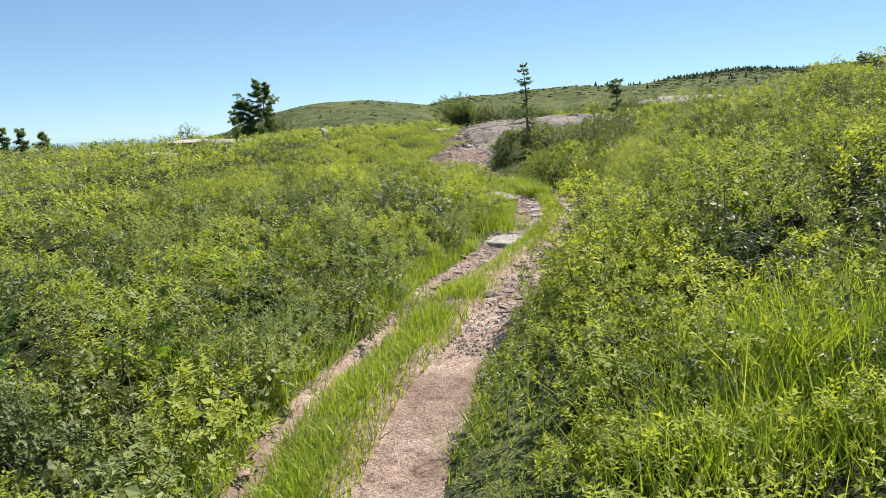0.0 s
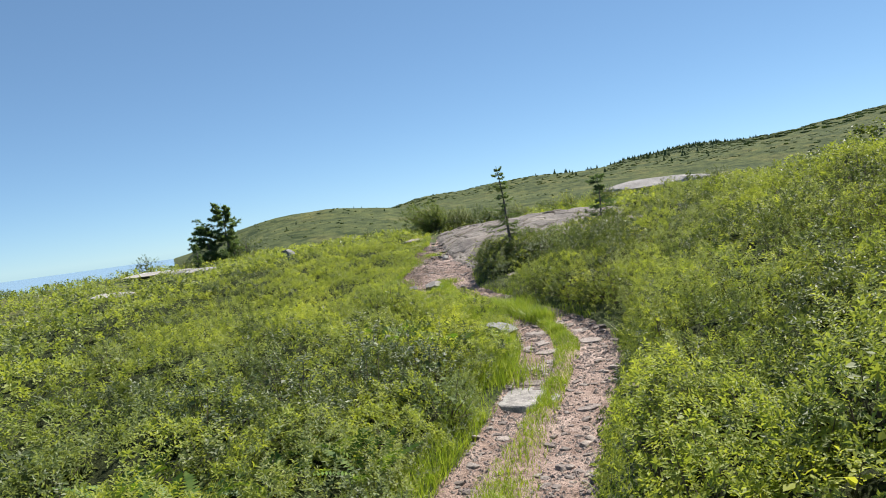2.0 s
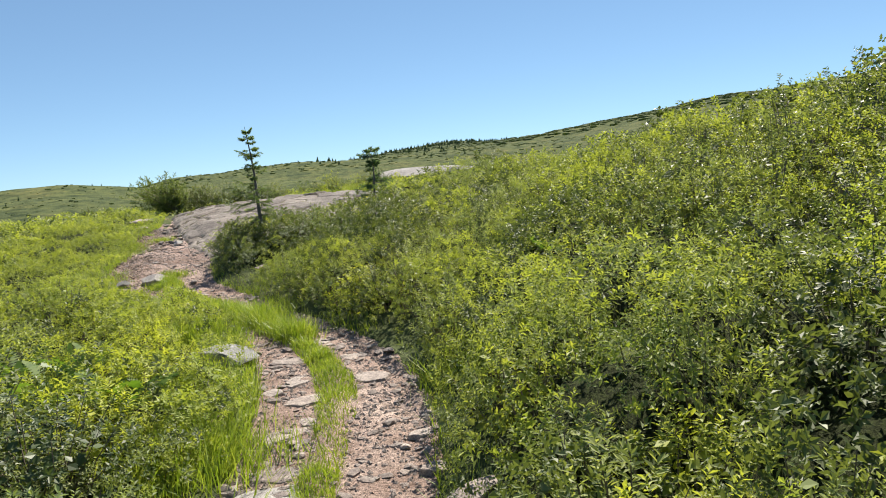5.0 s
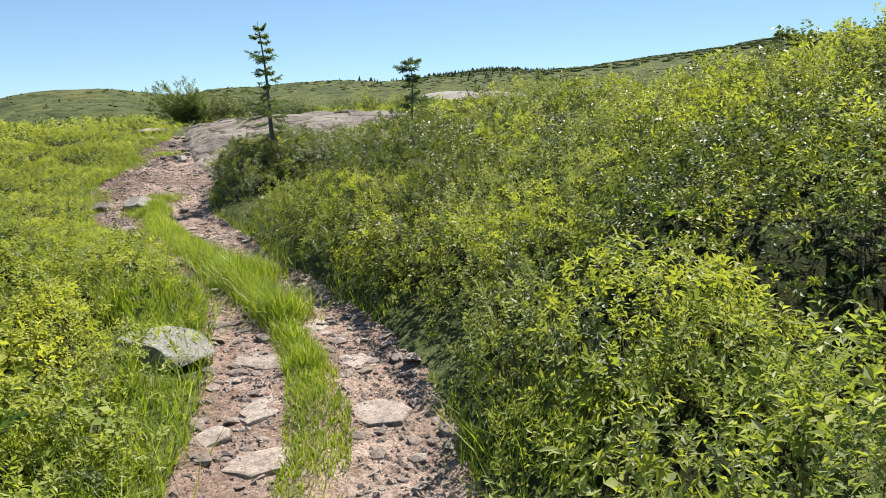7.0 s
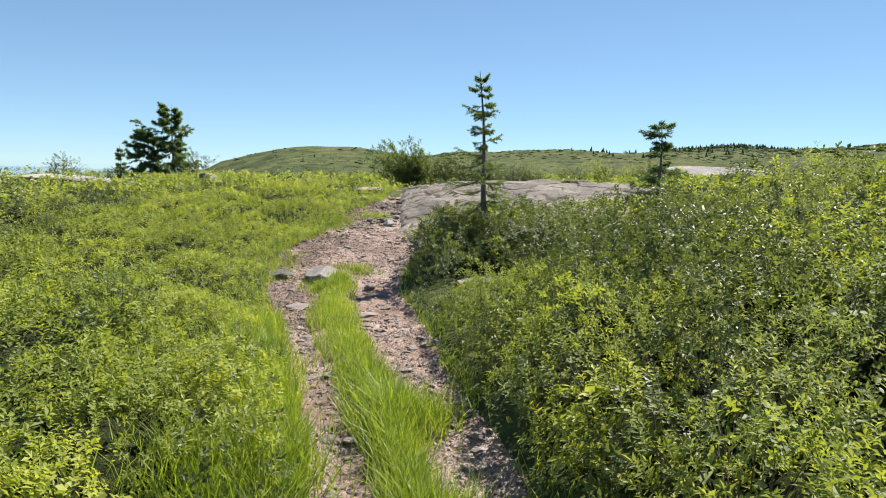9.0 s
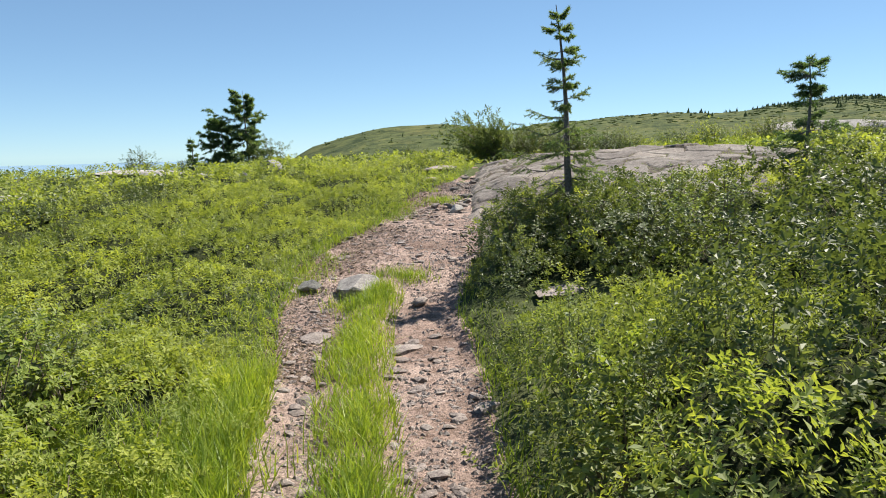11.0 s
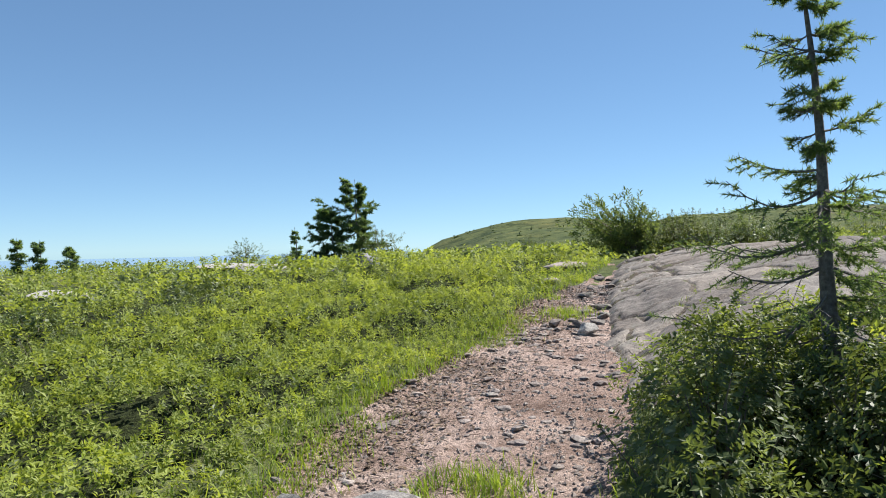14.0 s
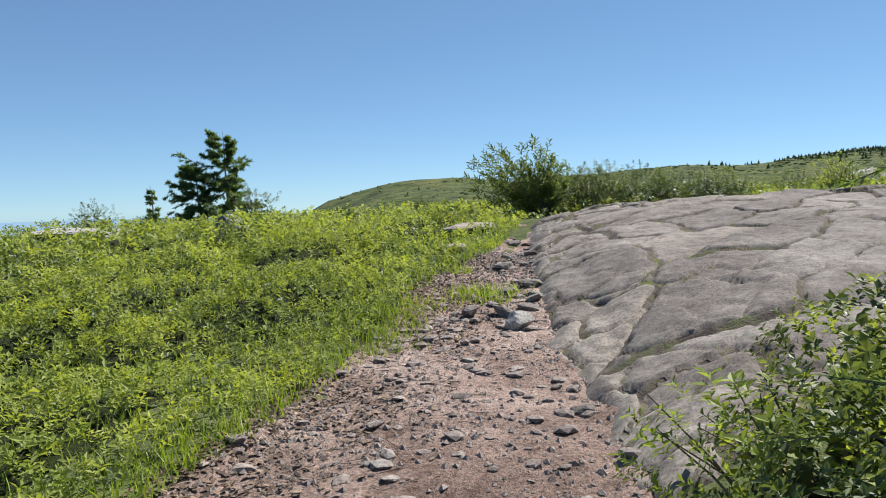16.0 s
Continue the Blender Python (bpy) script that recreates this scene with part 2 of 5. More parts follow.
HILLS = [(230.0, 80.0, [-30, -10, -4, 0, 3, 6, 9, 12, 14, 16, 18, 21], [0.1, 0.3, 0.6, 0.9, 1.3, 1.55, 1.4, 1.05, 0.55, 0.0, -1.2, -8]),
         (420.0, 120.0, [-180, -60, -40, -22, -16, -13, -9, -5, -2, 1, 4, 12, 18], [1, 1.8, 1.9, 1.7, 1.8, 1.75, 1.9, 1.9, 1.75, 1.2, 0.3, -0.6, -8]),
         (620.0, 160.0, [-180, -140, -90, -60, -40, -33, -29, -25, -21, -17, -14, -10, -6, 4, 16], [1, 2, 3.8, 4.4, 4.0, 3.3, 2.65, 2.3, 2.4, 2.1, 1.55, 1.0, 0.3, -1, -8])]


def table(tab, y):
    return np.interp(y, tab[0], tab[1])


def smooth(a, b, v):
    t = np.clip((v - a) / (b - a), 0, 1)
    return t * t * (3 - 2 * t)


GRID = np.random.RandomState(5).rand(256, 256)


def value_noise(x, y):
    xi, yi = np.floor(x).astype(int), np.floor(y).astype(int)
    u, v = x - xi, y - yi
    u, v = u * u * (3 - 2 * u), v * v * (3 - 2 * v)
    g = lambda a, b: GRID[a % 256, b % 256]
    return (g(xi, yi) * (1 - u) + g(xi + 1, yi) * u) * (1 - v) + (g(xi, yi + 1) * (1 - u) + g(xi + 1, yi + 1) * u) * v


def fractal(x, y, scale, octaves=4):
    total, amp = 0.0, 0.5
    for i in range(octaves):
        total = total + amp * (value_noise(x * scale + 17.3 * i, y * scale + 9.1 * i) - 0.5)
        amp, scale = amp * 0.5, scale * 2.03
    return total * 2


def dome_depth(x, y):
    """How far inside the bedrock outcrop a place lies, in metres."""
    left = np.interp(y, [21, 22.5, 24, 25, 27, 29, 31, 33, 34], [2.0, 1.3, 1.02, 0.9, 0.85, 0.75, 0.75, 1.1, 2])
    front = np.interp(x, [0, 1.5, 2.5, 4, 6, 10], [22.0, 22.3, 22.9, 23.8, 24.4, 25.5])
    d = np.minimum(np.minimum(x - left, y - front), np.minimum(33.4 - y, 8.0 - x))
    return d + 0.25 * fractal(x, y, 0.9, 3)


def dome(x, y):
    return 0.33 * (1 - np.exp(-np.maximum(dome_depth(x, y), 0) / 1.7))


def path_inside(x, y):
    """Distance to the path's border: positive inside, negative outside."""
    d = np.minimum(x - table(RUTS[0], y), table(RUTS[3], y) - x)
    return np.minimum(d, np.minimum(31.5 - y, y + 5.5))


def strip_inside(x, y):
    """Distance inside the grassy strip between the ruts."""
    return np.minimum(x - table(RUTS[1], y), table(RUTS[2], y) - x)


def land(x, y, carved=True, with_dome=True):
    x, y = np.asarray(x, float), np.asarray(y, float)
    z = table(HEIGHT, y)
    dl = np.maximum(0, table(RUTS[0], y) - x)
    dr = np.maximum(0, x - table(RUTS[3], y))
    near = z - table(FALL, y) * 45 * (1 - np.exp(-dl / 45)) - np.clip(dl - 38, 0, 90) ** 2 * 0.004
    near = near + table(RISE, y) * 45 * (1 - np.exp(-dr / 45))
    near = near + 0.11 * np.clip(dr - 6, 0, 16) * (1 - smooth(14, 22, y))
    side = np.maximum(dl, dr)
    near = near + 0.07 * (1 - np.exp(-side / 0.25)) * (y < 31)
    near = near + smooth(0.1, 2.0, side) * (0.16 * fractal(x, y, 0.35, 3) + 0.05 * fractal(x, y, 1.7, 2))
    near = near + 0.35 * fractal(x, y, 0.04, 2) * smooth(30, 70, np.hypot(x, y - 12))
    if with_dome:
        near = near + np.where(dome_depth(x, y) > 0, dome(x, y) - 0.25 * smooth(0, 0.5, dome_depth(x, y)), 0)
    if carved:
        near = near - 0.07 * smooth(-0.02, 0.12, path_inside(x, y))
    rx, ry = x - 0.8, y - 10
    r = np.hypot(rx, ry)
    az = np.degrees(np.arctan2(-rx, ry))
    sea = smooth(15, 24, az) * (1 - smooth(140, 165, az))
    far = -7 - sea * (20 + 0.25 * np.clip(r, 0, 600))
    for dist, wide, angles, lifts in HILLS:
        top = 1.65 + dist * np.tan(np.radians(np.interp(az, angles, lifts))) + 0.012 * dist * fractal(rx, ry, 5.0 / dist, 4)
        bump = np.exp(-((r - dist) / wide) ** 2)
        bump = np.where(r > dist, 0.7 * bump + 0.3 * np.exp(-(r - dist) / 800), bump)
        far = np.maximum(far, far + (top - far) * bump)
    w = smooth(48, 150, r)
    return near * (1 - w) + far * w


def path_height(x, y):
    x, y = np.asarray(x, float), np.asarray(y, float)
    d, s = path_inside(x, y), strip_inside(x, y)
    z = land(x, y, False, False)
    z = z - 0.035 * smooth(0, 0.15, d) + 0.06 * smooth(-0.03, 0.18, s) - 0.09 * (1 - smooth(-0.12, 0.0, d))
    rough = smooth(6, 9, y)
    return z + (0.008 + 0.022 * rough) * fractal(x, y, 3.1, 4) + 0.008 * rough * fractal(x, y, 14, 3)


def top_height(x, y):
    """The surface that things stand on."""
    inside = path_inside(x, y) > -0.05
    return np.where(inside, np.maximum(path_height(x, y), land(x, y)), land(x, y))


# Mesh helpers
def mesh_from(name, verts, faces, mat, flat=True):
    """A mesh from arrays: verts (n, 3); faces (m, k), all of k corners."""
    verts, faces = np.asarray(verts, np.float32), np.asarray(faces, np.int32)
    me = bpy.data.meshes.new(name)
    me.vertices.add(len(verts))
    me.vertices.foreach_set("co", verts.ravel())
    k = faces.shape[1]
    me.loops.add(faces.size)
    me.loops.foreach_set("vertex_index", faces.ravel())
    me.polygons.add(len(faces))
    me.polygons.foreach_set("loop_start", np.arange(0, faces.size, k, dtype=np.int32))
    me.polygons.foreach_set("loop_total", np.full(len(faces), k, np.int32))
    me.polygons.foreach_set("use_smooth", np.full(len(faces), not flat))
    me.materials.append(mat)
    me.update(calc_edges=True)
    return me


def grid_faces(rows, cols, wrap=False):
    i, j = np.meshgrid(np.arange(rows - 1), np.arange(cols if wrap else cols - 1), indexing="ij")
    k = (j + 1) % cols
    return np.stack([i * cols + j, i * cols + k, (i + 1) * cols + k, (i + 1) * cols + j], -1).reshape(-1, 4)


def child(name, me, parent, label=""):
    ob = new(name, me)
    ob.parent = parent
    if label:
        ob["label"] = label
    return ob


def root(name, label, category, group=""):
    return tagged(new(name), label, category, group)


def frames_to(normals, rng):
    """Turning matrices whose third column is the normal, with a random spin."""
    n = normals / np.linalg.norm(normals, axis=1, keepdims=True)
    a = rng.normal(size=n.shape)
    a -= (a * n).sum(1, keepdims=True) * n
    a /= np.linalg.norm(a, axis=1, keepdims=True)
    return np.stack([a, np.cross(n, a), n], -1)


def scatter(template, faces, places, turns, sizes):
    """Copies of a small template, joined: arrays of verts and faces."""
    v = np.einsum("nij,vj->nvi", turns, template) * np.asarray(sizes)[:, None, None] + places[:, None, :]
    f = faces[None] + (np.arange(len(places)) * len(template))[:, None, None]
    return v.reshape(-1, 3), f.reshape(-1, faces.shape[1])


def shoot(count, length, width, rise, tip, rng, hexagon=False):
    """A leafy shoot pointing up z: leaves set round a short axis."""
    verts, faces = [], []
    for i in range(count):
        a = i * 2.4 + rng.uniform(-0.3, 0.3)
        h = tip * (i / max(count - 1, 1)) ** 0.8
        up = radians(rise + 30 * i / count + rng.uniform(-14, 14))
        size = length * rng.uniform(0.7, 1.15)
        out = np.array([math.cos(a) * math.cos(up), math.sin(a) * math.cos(up), math.sin(up)])
        side = np.array([-math.sin(a), math.cos(a), rng.uniform(-0.3, 0.3)])
        nor = np.cross(out, side)
        base = np.array([0, 0, h])
        w = width * size / length
        k = len(verts)
        if hexagon:
            verts += [base, base + out * size * 0.3 + side * w * 0.42 + nor * w * 0.18, base + out * size * 0.68 + side * w * 0.36 + nor * w * 0.12,
                      base + out * size - nor * size * 0.12, base + out * size * 0.68 - side * w * 0.36 + nor * w * 0.12, base + out * size * 0.3 - side * w * 0.42 + nor * w * 0.18]
            faces += [(k, k + 1, k + 2, k + 3), (k, k + 3, k + 4, k + 5)]
        else:
            verts += [base, base + out * size * 0.5 + side * w * 0.5 + nor * w * 0.15, base + out * size - nor * size * 0.1, base + out * size * 0.5 - side * w * 0.5 + nor * w * 0.15]
            faces += [(k, k + 1, k + 2), (k, k + 2, k + 3)]
    return np.array(verts), np.array(faces)


def tubes(lines, sides=4):
    """Tapered tubes along lines of (points, radius at foot, radius at tip), joined."""
    verts, faces, base = [], [], 0
    ang = np.arange(sides) * 2 * np.pi / sides
    for pts, r0, r1 in lines:
        pts = np.asarray(pts, float)
        n = len(pts)
        tan = np.gradient(pts, axis=0)
        tan /= np.linalg.norm(tan, axis=1, keepdims=True) + 1e-9
        ref = np.where(np.abs(tan[:, 2:3]) > 0.9, np.array([[1.0, 0, 0]]), np.array([[0, 0, 1.0]]))
        u = np.cross(tan, ref)
        u /= np.linalg.norm(u, axis=1, keepdims=True) + 1e-9
        w = np.cross(tan, u)
        rad = np.linspace(r0, r1, n)[:, None, None]
        ring = pts[:, None] + rad * (np.cos(ang)[None, :, None] * u[:, None] + np.sin(ang)[None, :, None] * w[:, None])
        verts.append(ring.reshape(-1, 3))
        faces.append(grid_faces(n, sides, True) + base)
        base += n * sides
    return np.concatenate(verts), np.concatenate(faces)


# Ground, path, sea, bedrock
def build_ground():
    rings = np.concatenate([np.arange(0.15, 26, 0.26), 26 * 1.034 ** np.arange(0, 157)])
    ang = np.linspace(0, 2 * np.pi, 270, endpoint=False)
    r, a = np.meshgrid(rings, ang, indexing="ij")
    x, y = 0.8 + r * np.sin(a), 14 + r * np.cos(a)
    verts = np.stack([x, y, land(x, y)], -1).reshape(-1, 3)
    ob = new("ground", mesh_from("ground", verts, grid_faces(len(rings), len(ang), True), GROUND, False))
    tagged(ob, "rolling green heath ground falling towards the sea", "ground", kind="structure")


def build_path():
    ys = np.arange(-5.4, 31.4, 0.055)
    u = np.linspace(-0.14, 1.14, 46)
    l, r = table(RUTS[0], ys), table(RUTS[3], ys)
    wob = 0.09 * fractal(np.zeros_like(ys), ys, 1.3, 3)
    x = (l + wob)[:, None] + u[None] * np.maximum(r - l, 0.3)[:, None]
    y = np.repeat(ys[:, None], len(u), 1)
    verts = np.stack([x, y, path_height(x, y)], -1).reshape(-1, 3)
    ob = new("path", mesh_from("path", verts, grid_faces(len(ys), len(u)), SOIL, False))
    tagged(ob, "narrow two-rut dirt path of pinkish stony soil", "path", kind="structure")


def build_sea():
    ang = np.linspace(0, 2 * np.pi, 96, endpoint=False)
    rr = np.array([60.0, 300, 900, 2000, 3400, 4850])
    r, a = np.meshgrid(rr, ang, indexing="ij")
    verts = np.stack([r * np.sin(a), r * np.cos(a), np.full_like(r, -38)], -1).reshape(-1, 3)
    ob = new("water", mesh_from("water", verts, grid_faces(len(rr), len(ang), True), WATER, False))
    tagged(ob, "calm hazy blue sea far below the heath", "sea", kind="structure")


def blocks(u, v, seed):
    """Cells of broken rock: the gap to the next cell, and each cell's own number."""
    ui, vi = np.floor(u).astype(int), np.floor(v).astype(int)
    first, second, own = np.full(u.shape, 9.0), np.full(u.shape, 9.0), np.zeros(u.shape)
    for i in (-1, 0, 1):
        for j in (-1, 0, 1):
            a, b = ui + i, vi + j
            g = lambda k: GRID[(a * 5 + k * 29 + seed) % 256, (b * 11 + k * 53 + a * 3 + seed) % 256]
            d = np.hypot(a + 0.1 + 0.8 * g(1) - u, b + 0.1 + 0.8 * g(2) - v)
            own = np.where(d < first, g(3), own)
            second = np.where(d < first, first, np.minimum(second, d))
            first = np.minimum(first, d)
    return second - first, own


def grow_in_joints(x, y, z, crack):
    """Short grass and moss that root in the joints of the bedrock."""
    rng = np.random.RandomState(17)
    spots = np.nonzero((crack > 0.7) & (fractal(x, y, 0.9, 2) > 0.12))[0]
    pick = spots[rng.randint(0, len(spots), 2400)]
    places = np.stack([x[pick] + rng.normal(size=len(pick)) * 0.02, y[pick] + rng.normal(size=len(pick)) * 0.02, z[pick] - 0.01], -1)
    normal = np.stack([0.5 * rng.normal(size=len(pick)), 0.5 * rng.normal(size=len(pick)), np.ones(len(pick))], -1)
    tv = np.array([(-0.06, 0, 0), (0.06, 0, 0), (0, 0.25, 1.0)])
    v, f = scatter(tv, np.array([(0, 1, 2)]), places, frames_to(normal, rng), rng.uniform(0.02, 0.06, len(pick)))
    tagged(new("joint_grass", mesh_from("joint_grass", v, f, GRASS)), "short grass rooted in the cracks of the bedrock", "grass", kind="stuff")


def build_outcrop():
    xs, ys = np.arange(0.5, 8.3, 0.028), np.arange(21.9, 33.7, 0.028)
    x, y = np.meshgrid(xs, ys)
    z = land(x, y, False, False) + dome(x, y)
    wx = x + 0.10 * fractal(x, y, 0.7, 2) + 0.06 * fractal(x + 9, y, 3.5, 4)
    wy = y + 0.10 * fractal(x + 40, y + 7, 0.7, 2) + 0.06 * fractal(x, y + 9, 3.5, 4)
    ca, sa = math.cos(0.85), math.sin(0.85)
    u, v = wx * ca + wy * sa, wy * ca - wx * sa
    gap, own = blocks(u * 0.75, v * 1.35, 3)
    gap2, own2 = blocks(u * 1.9, v * 2.7, 11)
    gap3, own3 = blocks(u * 5.2, v * 6.0, 23)
    dd = dome_depth(x, y)
    open_joint = np.clip(0.85 + 1.1 * fractal(x + 3, y, 0.8, 2), 0.35, 1)
    shattered = np.clip(0.45 + 2.6 * fractal(x, y + 5, 0.55, 2) + 0.9 * np.exp(-np.maximum(dd, 0) / 0.7), 0.0, 1)
    joint = open_joint * np.exp(-(gap / 0.042) ** 2)
    fine_joint = shattered * np.exp(-(gap2 / 0.06) ** 2)
    lean = np.zeros_like(u)
    for number in np.unique(own):
        here = own == number
        lean[here] = (number * 7.3 % 1 - 0.5) * (u[here] - u[here].mean()) + (number * 17.9 % 1 - 0.5) * (v[here] - v[here].mean())
    z += (0.05 * (own - 0.3) + 0.07 * lean) * smooth(0, 0.045, gap) - 0.07 * joint
    z += shattered * (0.05 * (own2 - 0.5) * smooth(0, 0.05, gap2) - 0.06 * fine_joint)
    z += 0.02 * (0.3 + shattered) * (own3 - 0.5) * smooth(0, 0.08, gap3)
    crack = np.clip(1.0 * joint + 0.95 * fine_joint, 0, 1)
    z += 0.03 * fractal(x, y, 0.5, 2) + 0.016 * fractal(x, y, 4.5, 4) + 0.008 * fractal(x, y, 13, 3)
    z = np.where(dd < 0.12, z - (0.12 - np.maximum(dd, -0.6)) * 0.5, z)
    verts = np.stack([x, y, z], -1).reshape(-1, 3)
    fill = z + 0.07 * joint + 0.06 * shattered * fine_joint - 0.02 - 0.008 * fractal(x, y, 6, 2)
    soil = np.stack([x, y, fill], -1).reshape(-1, 3)
    f = grid_faces(z.shape[0], z.shape[1])
    f = f[(dd.ravel()[f] > -0.35).any(1)]
    grow_in_joints(x.ravel(), y.ravel(), np.maximum(z, fill).ravel(), crack.ravel() * (dd.ravel() > 0.1))
    top = root("rock_outcrop", "weathered grey bedrock outcrop with dark cracks beside the path", "rock")
    in_joint = crack.ravel()[f].max(1) > 0.2
    cell = own.ravel()[f[:, 0]]
    small = []

    def piece(name, quads, mat, points=verts):
        ids, back = np.unique(quads, return_inverse=True)
        return child(name, mesh_from(name, points[ids], back.reshape(quads.shape), mat, False), top)

    for number in np.unique(cell):
        quads = f[cell == number]
        if len(quads) < 60:
            small.append(quads)
        else:
            piece("rock_block", quads, ROCK)
    if small:
        piece("rock_chips", np.concatenate(small), ROCK)["kind"] = "stuff"
    piece("joint_soil", f[in_joint], JOINT, soil)["kind"] = "stuff"


# Stones
def stone_mesh(name, seed, flat, mat=None, rough=0.3, fine=3):
    bm = bmesh.new()
    bmesh.ops.create_icosphere(bm, subdivisions=fine, radius=0.5)
    rng = random.Random(seed)
    cuts = [(Vector((rng.gauss(0, 1), rng.gauss(0, 1), rng.gauss(0, 1))).normalized(), rng.uniform(0.22, 0.40)) for _ in range(16)]
    off = Vector((seed * 3.7, seed * 1.3, 0))
    for v in bm.verts:
        for n, d in cuts:
            k = v.co.dot(n) - d
            if k > 0:
                v.co -= n * k
        v.co *= 1 + rough * 0.35 * noise.noise(v.co * 3 + off)
        v.co.z *= flat
    me = bpy.data.meshes.new(name)
    bm.to_mesh(me)
    bm.free()
    me.materials.append(mat or STONE)
    return me


STONES = [stone_mesh("stone", i, 0.24 + 0.06 * (i % 5), fine=2) for i in range(8)]


def slab_mesh(seed, corners=9, mat=None):
    """A flat-topped slab, one across and a quarter high, with worn edges."""
    rng = random.Random(seed)
    bm = bmesh.new()
    ring = []
    for i in range(corners):
        a = 2 * math.pi * (i + rng.uniform(-0.25, 0.25)) / corners
        r = 0.5 * rng.uniform(0.82, 1.05)
        ring.append(bm.verts.new((r * math.cos(a), r * math.sin(a), -0.13)))
    base = bm.faces.new(ring)
    up = bmesh.ops.extrude_face_region(bm, geom=[base])
    for v in up["geom"]:
        if isinstance(v, bmesh.types.BMVert):
            v.co = Vector((v.co.x * 0.93, v.co.y * 0.93, 0.12))
    bmesh.ops.recalc_face_normals(bm, faces=bm.faces)
    bmesh.ops.bevel(bm, geom=list(bm.edges), offset=0.035, segments=2, profile=0.6, affect="EDGES")
    bmesh.ops.triangulate(bm, faces=bm.faces)
    bmesh.ops.subdivide_edges(bm, edges=bm.edges, cuts=2, use_grid_fill=True)
    for v in bm.verts:
        v.co += Vector((noise.noise(v.co * 5), noise.noise(v.co * 5 + Vector((9, 0, 0))), 0.8 * noise.noise(v.co * 4 + Vector((0, 7, 0))))) * 0.03
    me = bpy.data.meshes.new("stone")
    bm.to_mesh(me)
    bm.free()
    me.materials.append(mat or PALE_STONE)
    return me


def put_stone(me, x, y, sx, sy, sz, turn, sink, label, group="", name="stone", tilt=(0, 0)):
    ob = new(name, me)
    z = float(top_height(x, y))
    half = max(v.co.z for v in me.vertices) * sz
    ob.matrix_world = pose(x, y, z + half * (1 - sink), tilt[0], tilt[1], turn) @ Matrix.Diagonal((sx, sy, sz, 1))
    return tagged(ob, label, "stone" if name == "stone" else "boulder", group)


# Plants
def shrub_height(x, y):
    """Height of the shrub canopy over the ground, in metres."""
    dr, dl = x - table(RUTS[3], y), table(RUTS[0], y) - x
    right = 0.24 + 0.44 * smooth(0.0, 0.42, dr) + 0.10 * smooth(2, 6, dr)
    right = right * (1 - 0.45 * smooth(20, 24, y)) * (1 - 0.5 * smooth(26, 34, y))
    low = np.exp(-(((x - 2.7) / 1.1) ** 2 + ((y - 18.4) / 1.0) ** 2))
    right = right * (1 - 0.85 * low) * (0.5 + 0.5 * smooth(2.0, 5.0, y))
    left = 0.30 + 0.24 * smooth(0.0, 0.9, dl) - 0.22 * smooth(3.5, 6.0, dl)
    left = left * (1 - smooth(15, 19, y)) + smooth(15, 19, y) * (0.13 + 0.17 * smooth(0.1, 1.5, dl) * (0.6 + 1.2 * np.clip(fractal(x, y, 0.3, 2) + 0.4, 0, 1)))
    return np.where(dr > 0, right, np.where(dl > 0, left, 0.05))


def mounds(x, y, cell=0.62):
    """The tallest of the rounded mounds over a place: its height, 0 to 1, and its random numbers."""
    best, pick, tone = np.full(x.shape, 0.0), np.zeros(x.shape), np.zeros(x.shape)
    xi, yi = np.floor(x / cell).astype(int), np.floor(y / cell).astype(int)
    for i in (-1, 0, 1):
        for j in (-1, 0, 1):
            a, b = xi + i, yi + j
            g = lambda k: GRID[(a * 7 + k * 31) % 256, (b * 13 + k * 57 + a) % 256]
            cx, cy = (a + g(1)) * cell, (b + g(2)) * cell
            r = cell * (0.46 + 0.46 * g(3))
            h = (0.35 + 0.95 * g(4)) * np.sqrt(np.clip(1 - ((x - cx) ** 2 + (y - cy) ** 2) / r ** 2, 0, 1))
            better = h > best
            best, pick, tone = np.where(better, h, best), np.where(better, g(5), pick), np.where(better, g(6), tone)
    return best, pick, tone


def canopy(x, y):
    h = np.maximum(0.8 * mounds(x, y)[0], mounds(x + 31.7, y + 11.3, 1.25)[0])
    h = -0.3 + 1.75 * h + 0.16 * fractal(x, y, 3.2, 2)
    return shrub_height(x, y) * np.where(h > 1.0, 1.0 + 0.7 * (h - 1.0), np.maximum(h, 0.06))


def walk_distance(x, y):
    """Distance to the line of the path."""
    mid = 0.5 * (table(RUTS[2], y) + table(RUTS[3], y))
    over = np.maximum(np.maximum(y - 24, -1 - y), 0)
    return np.hypot(np.maximum(np.abs(x - mid) - 0.5, 0), over)


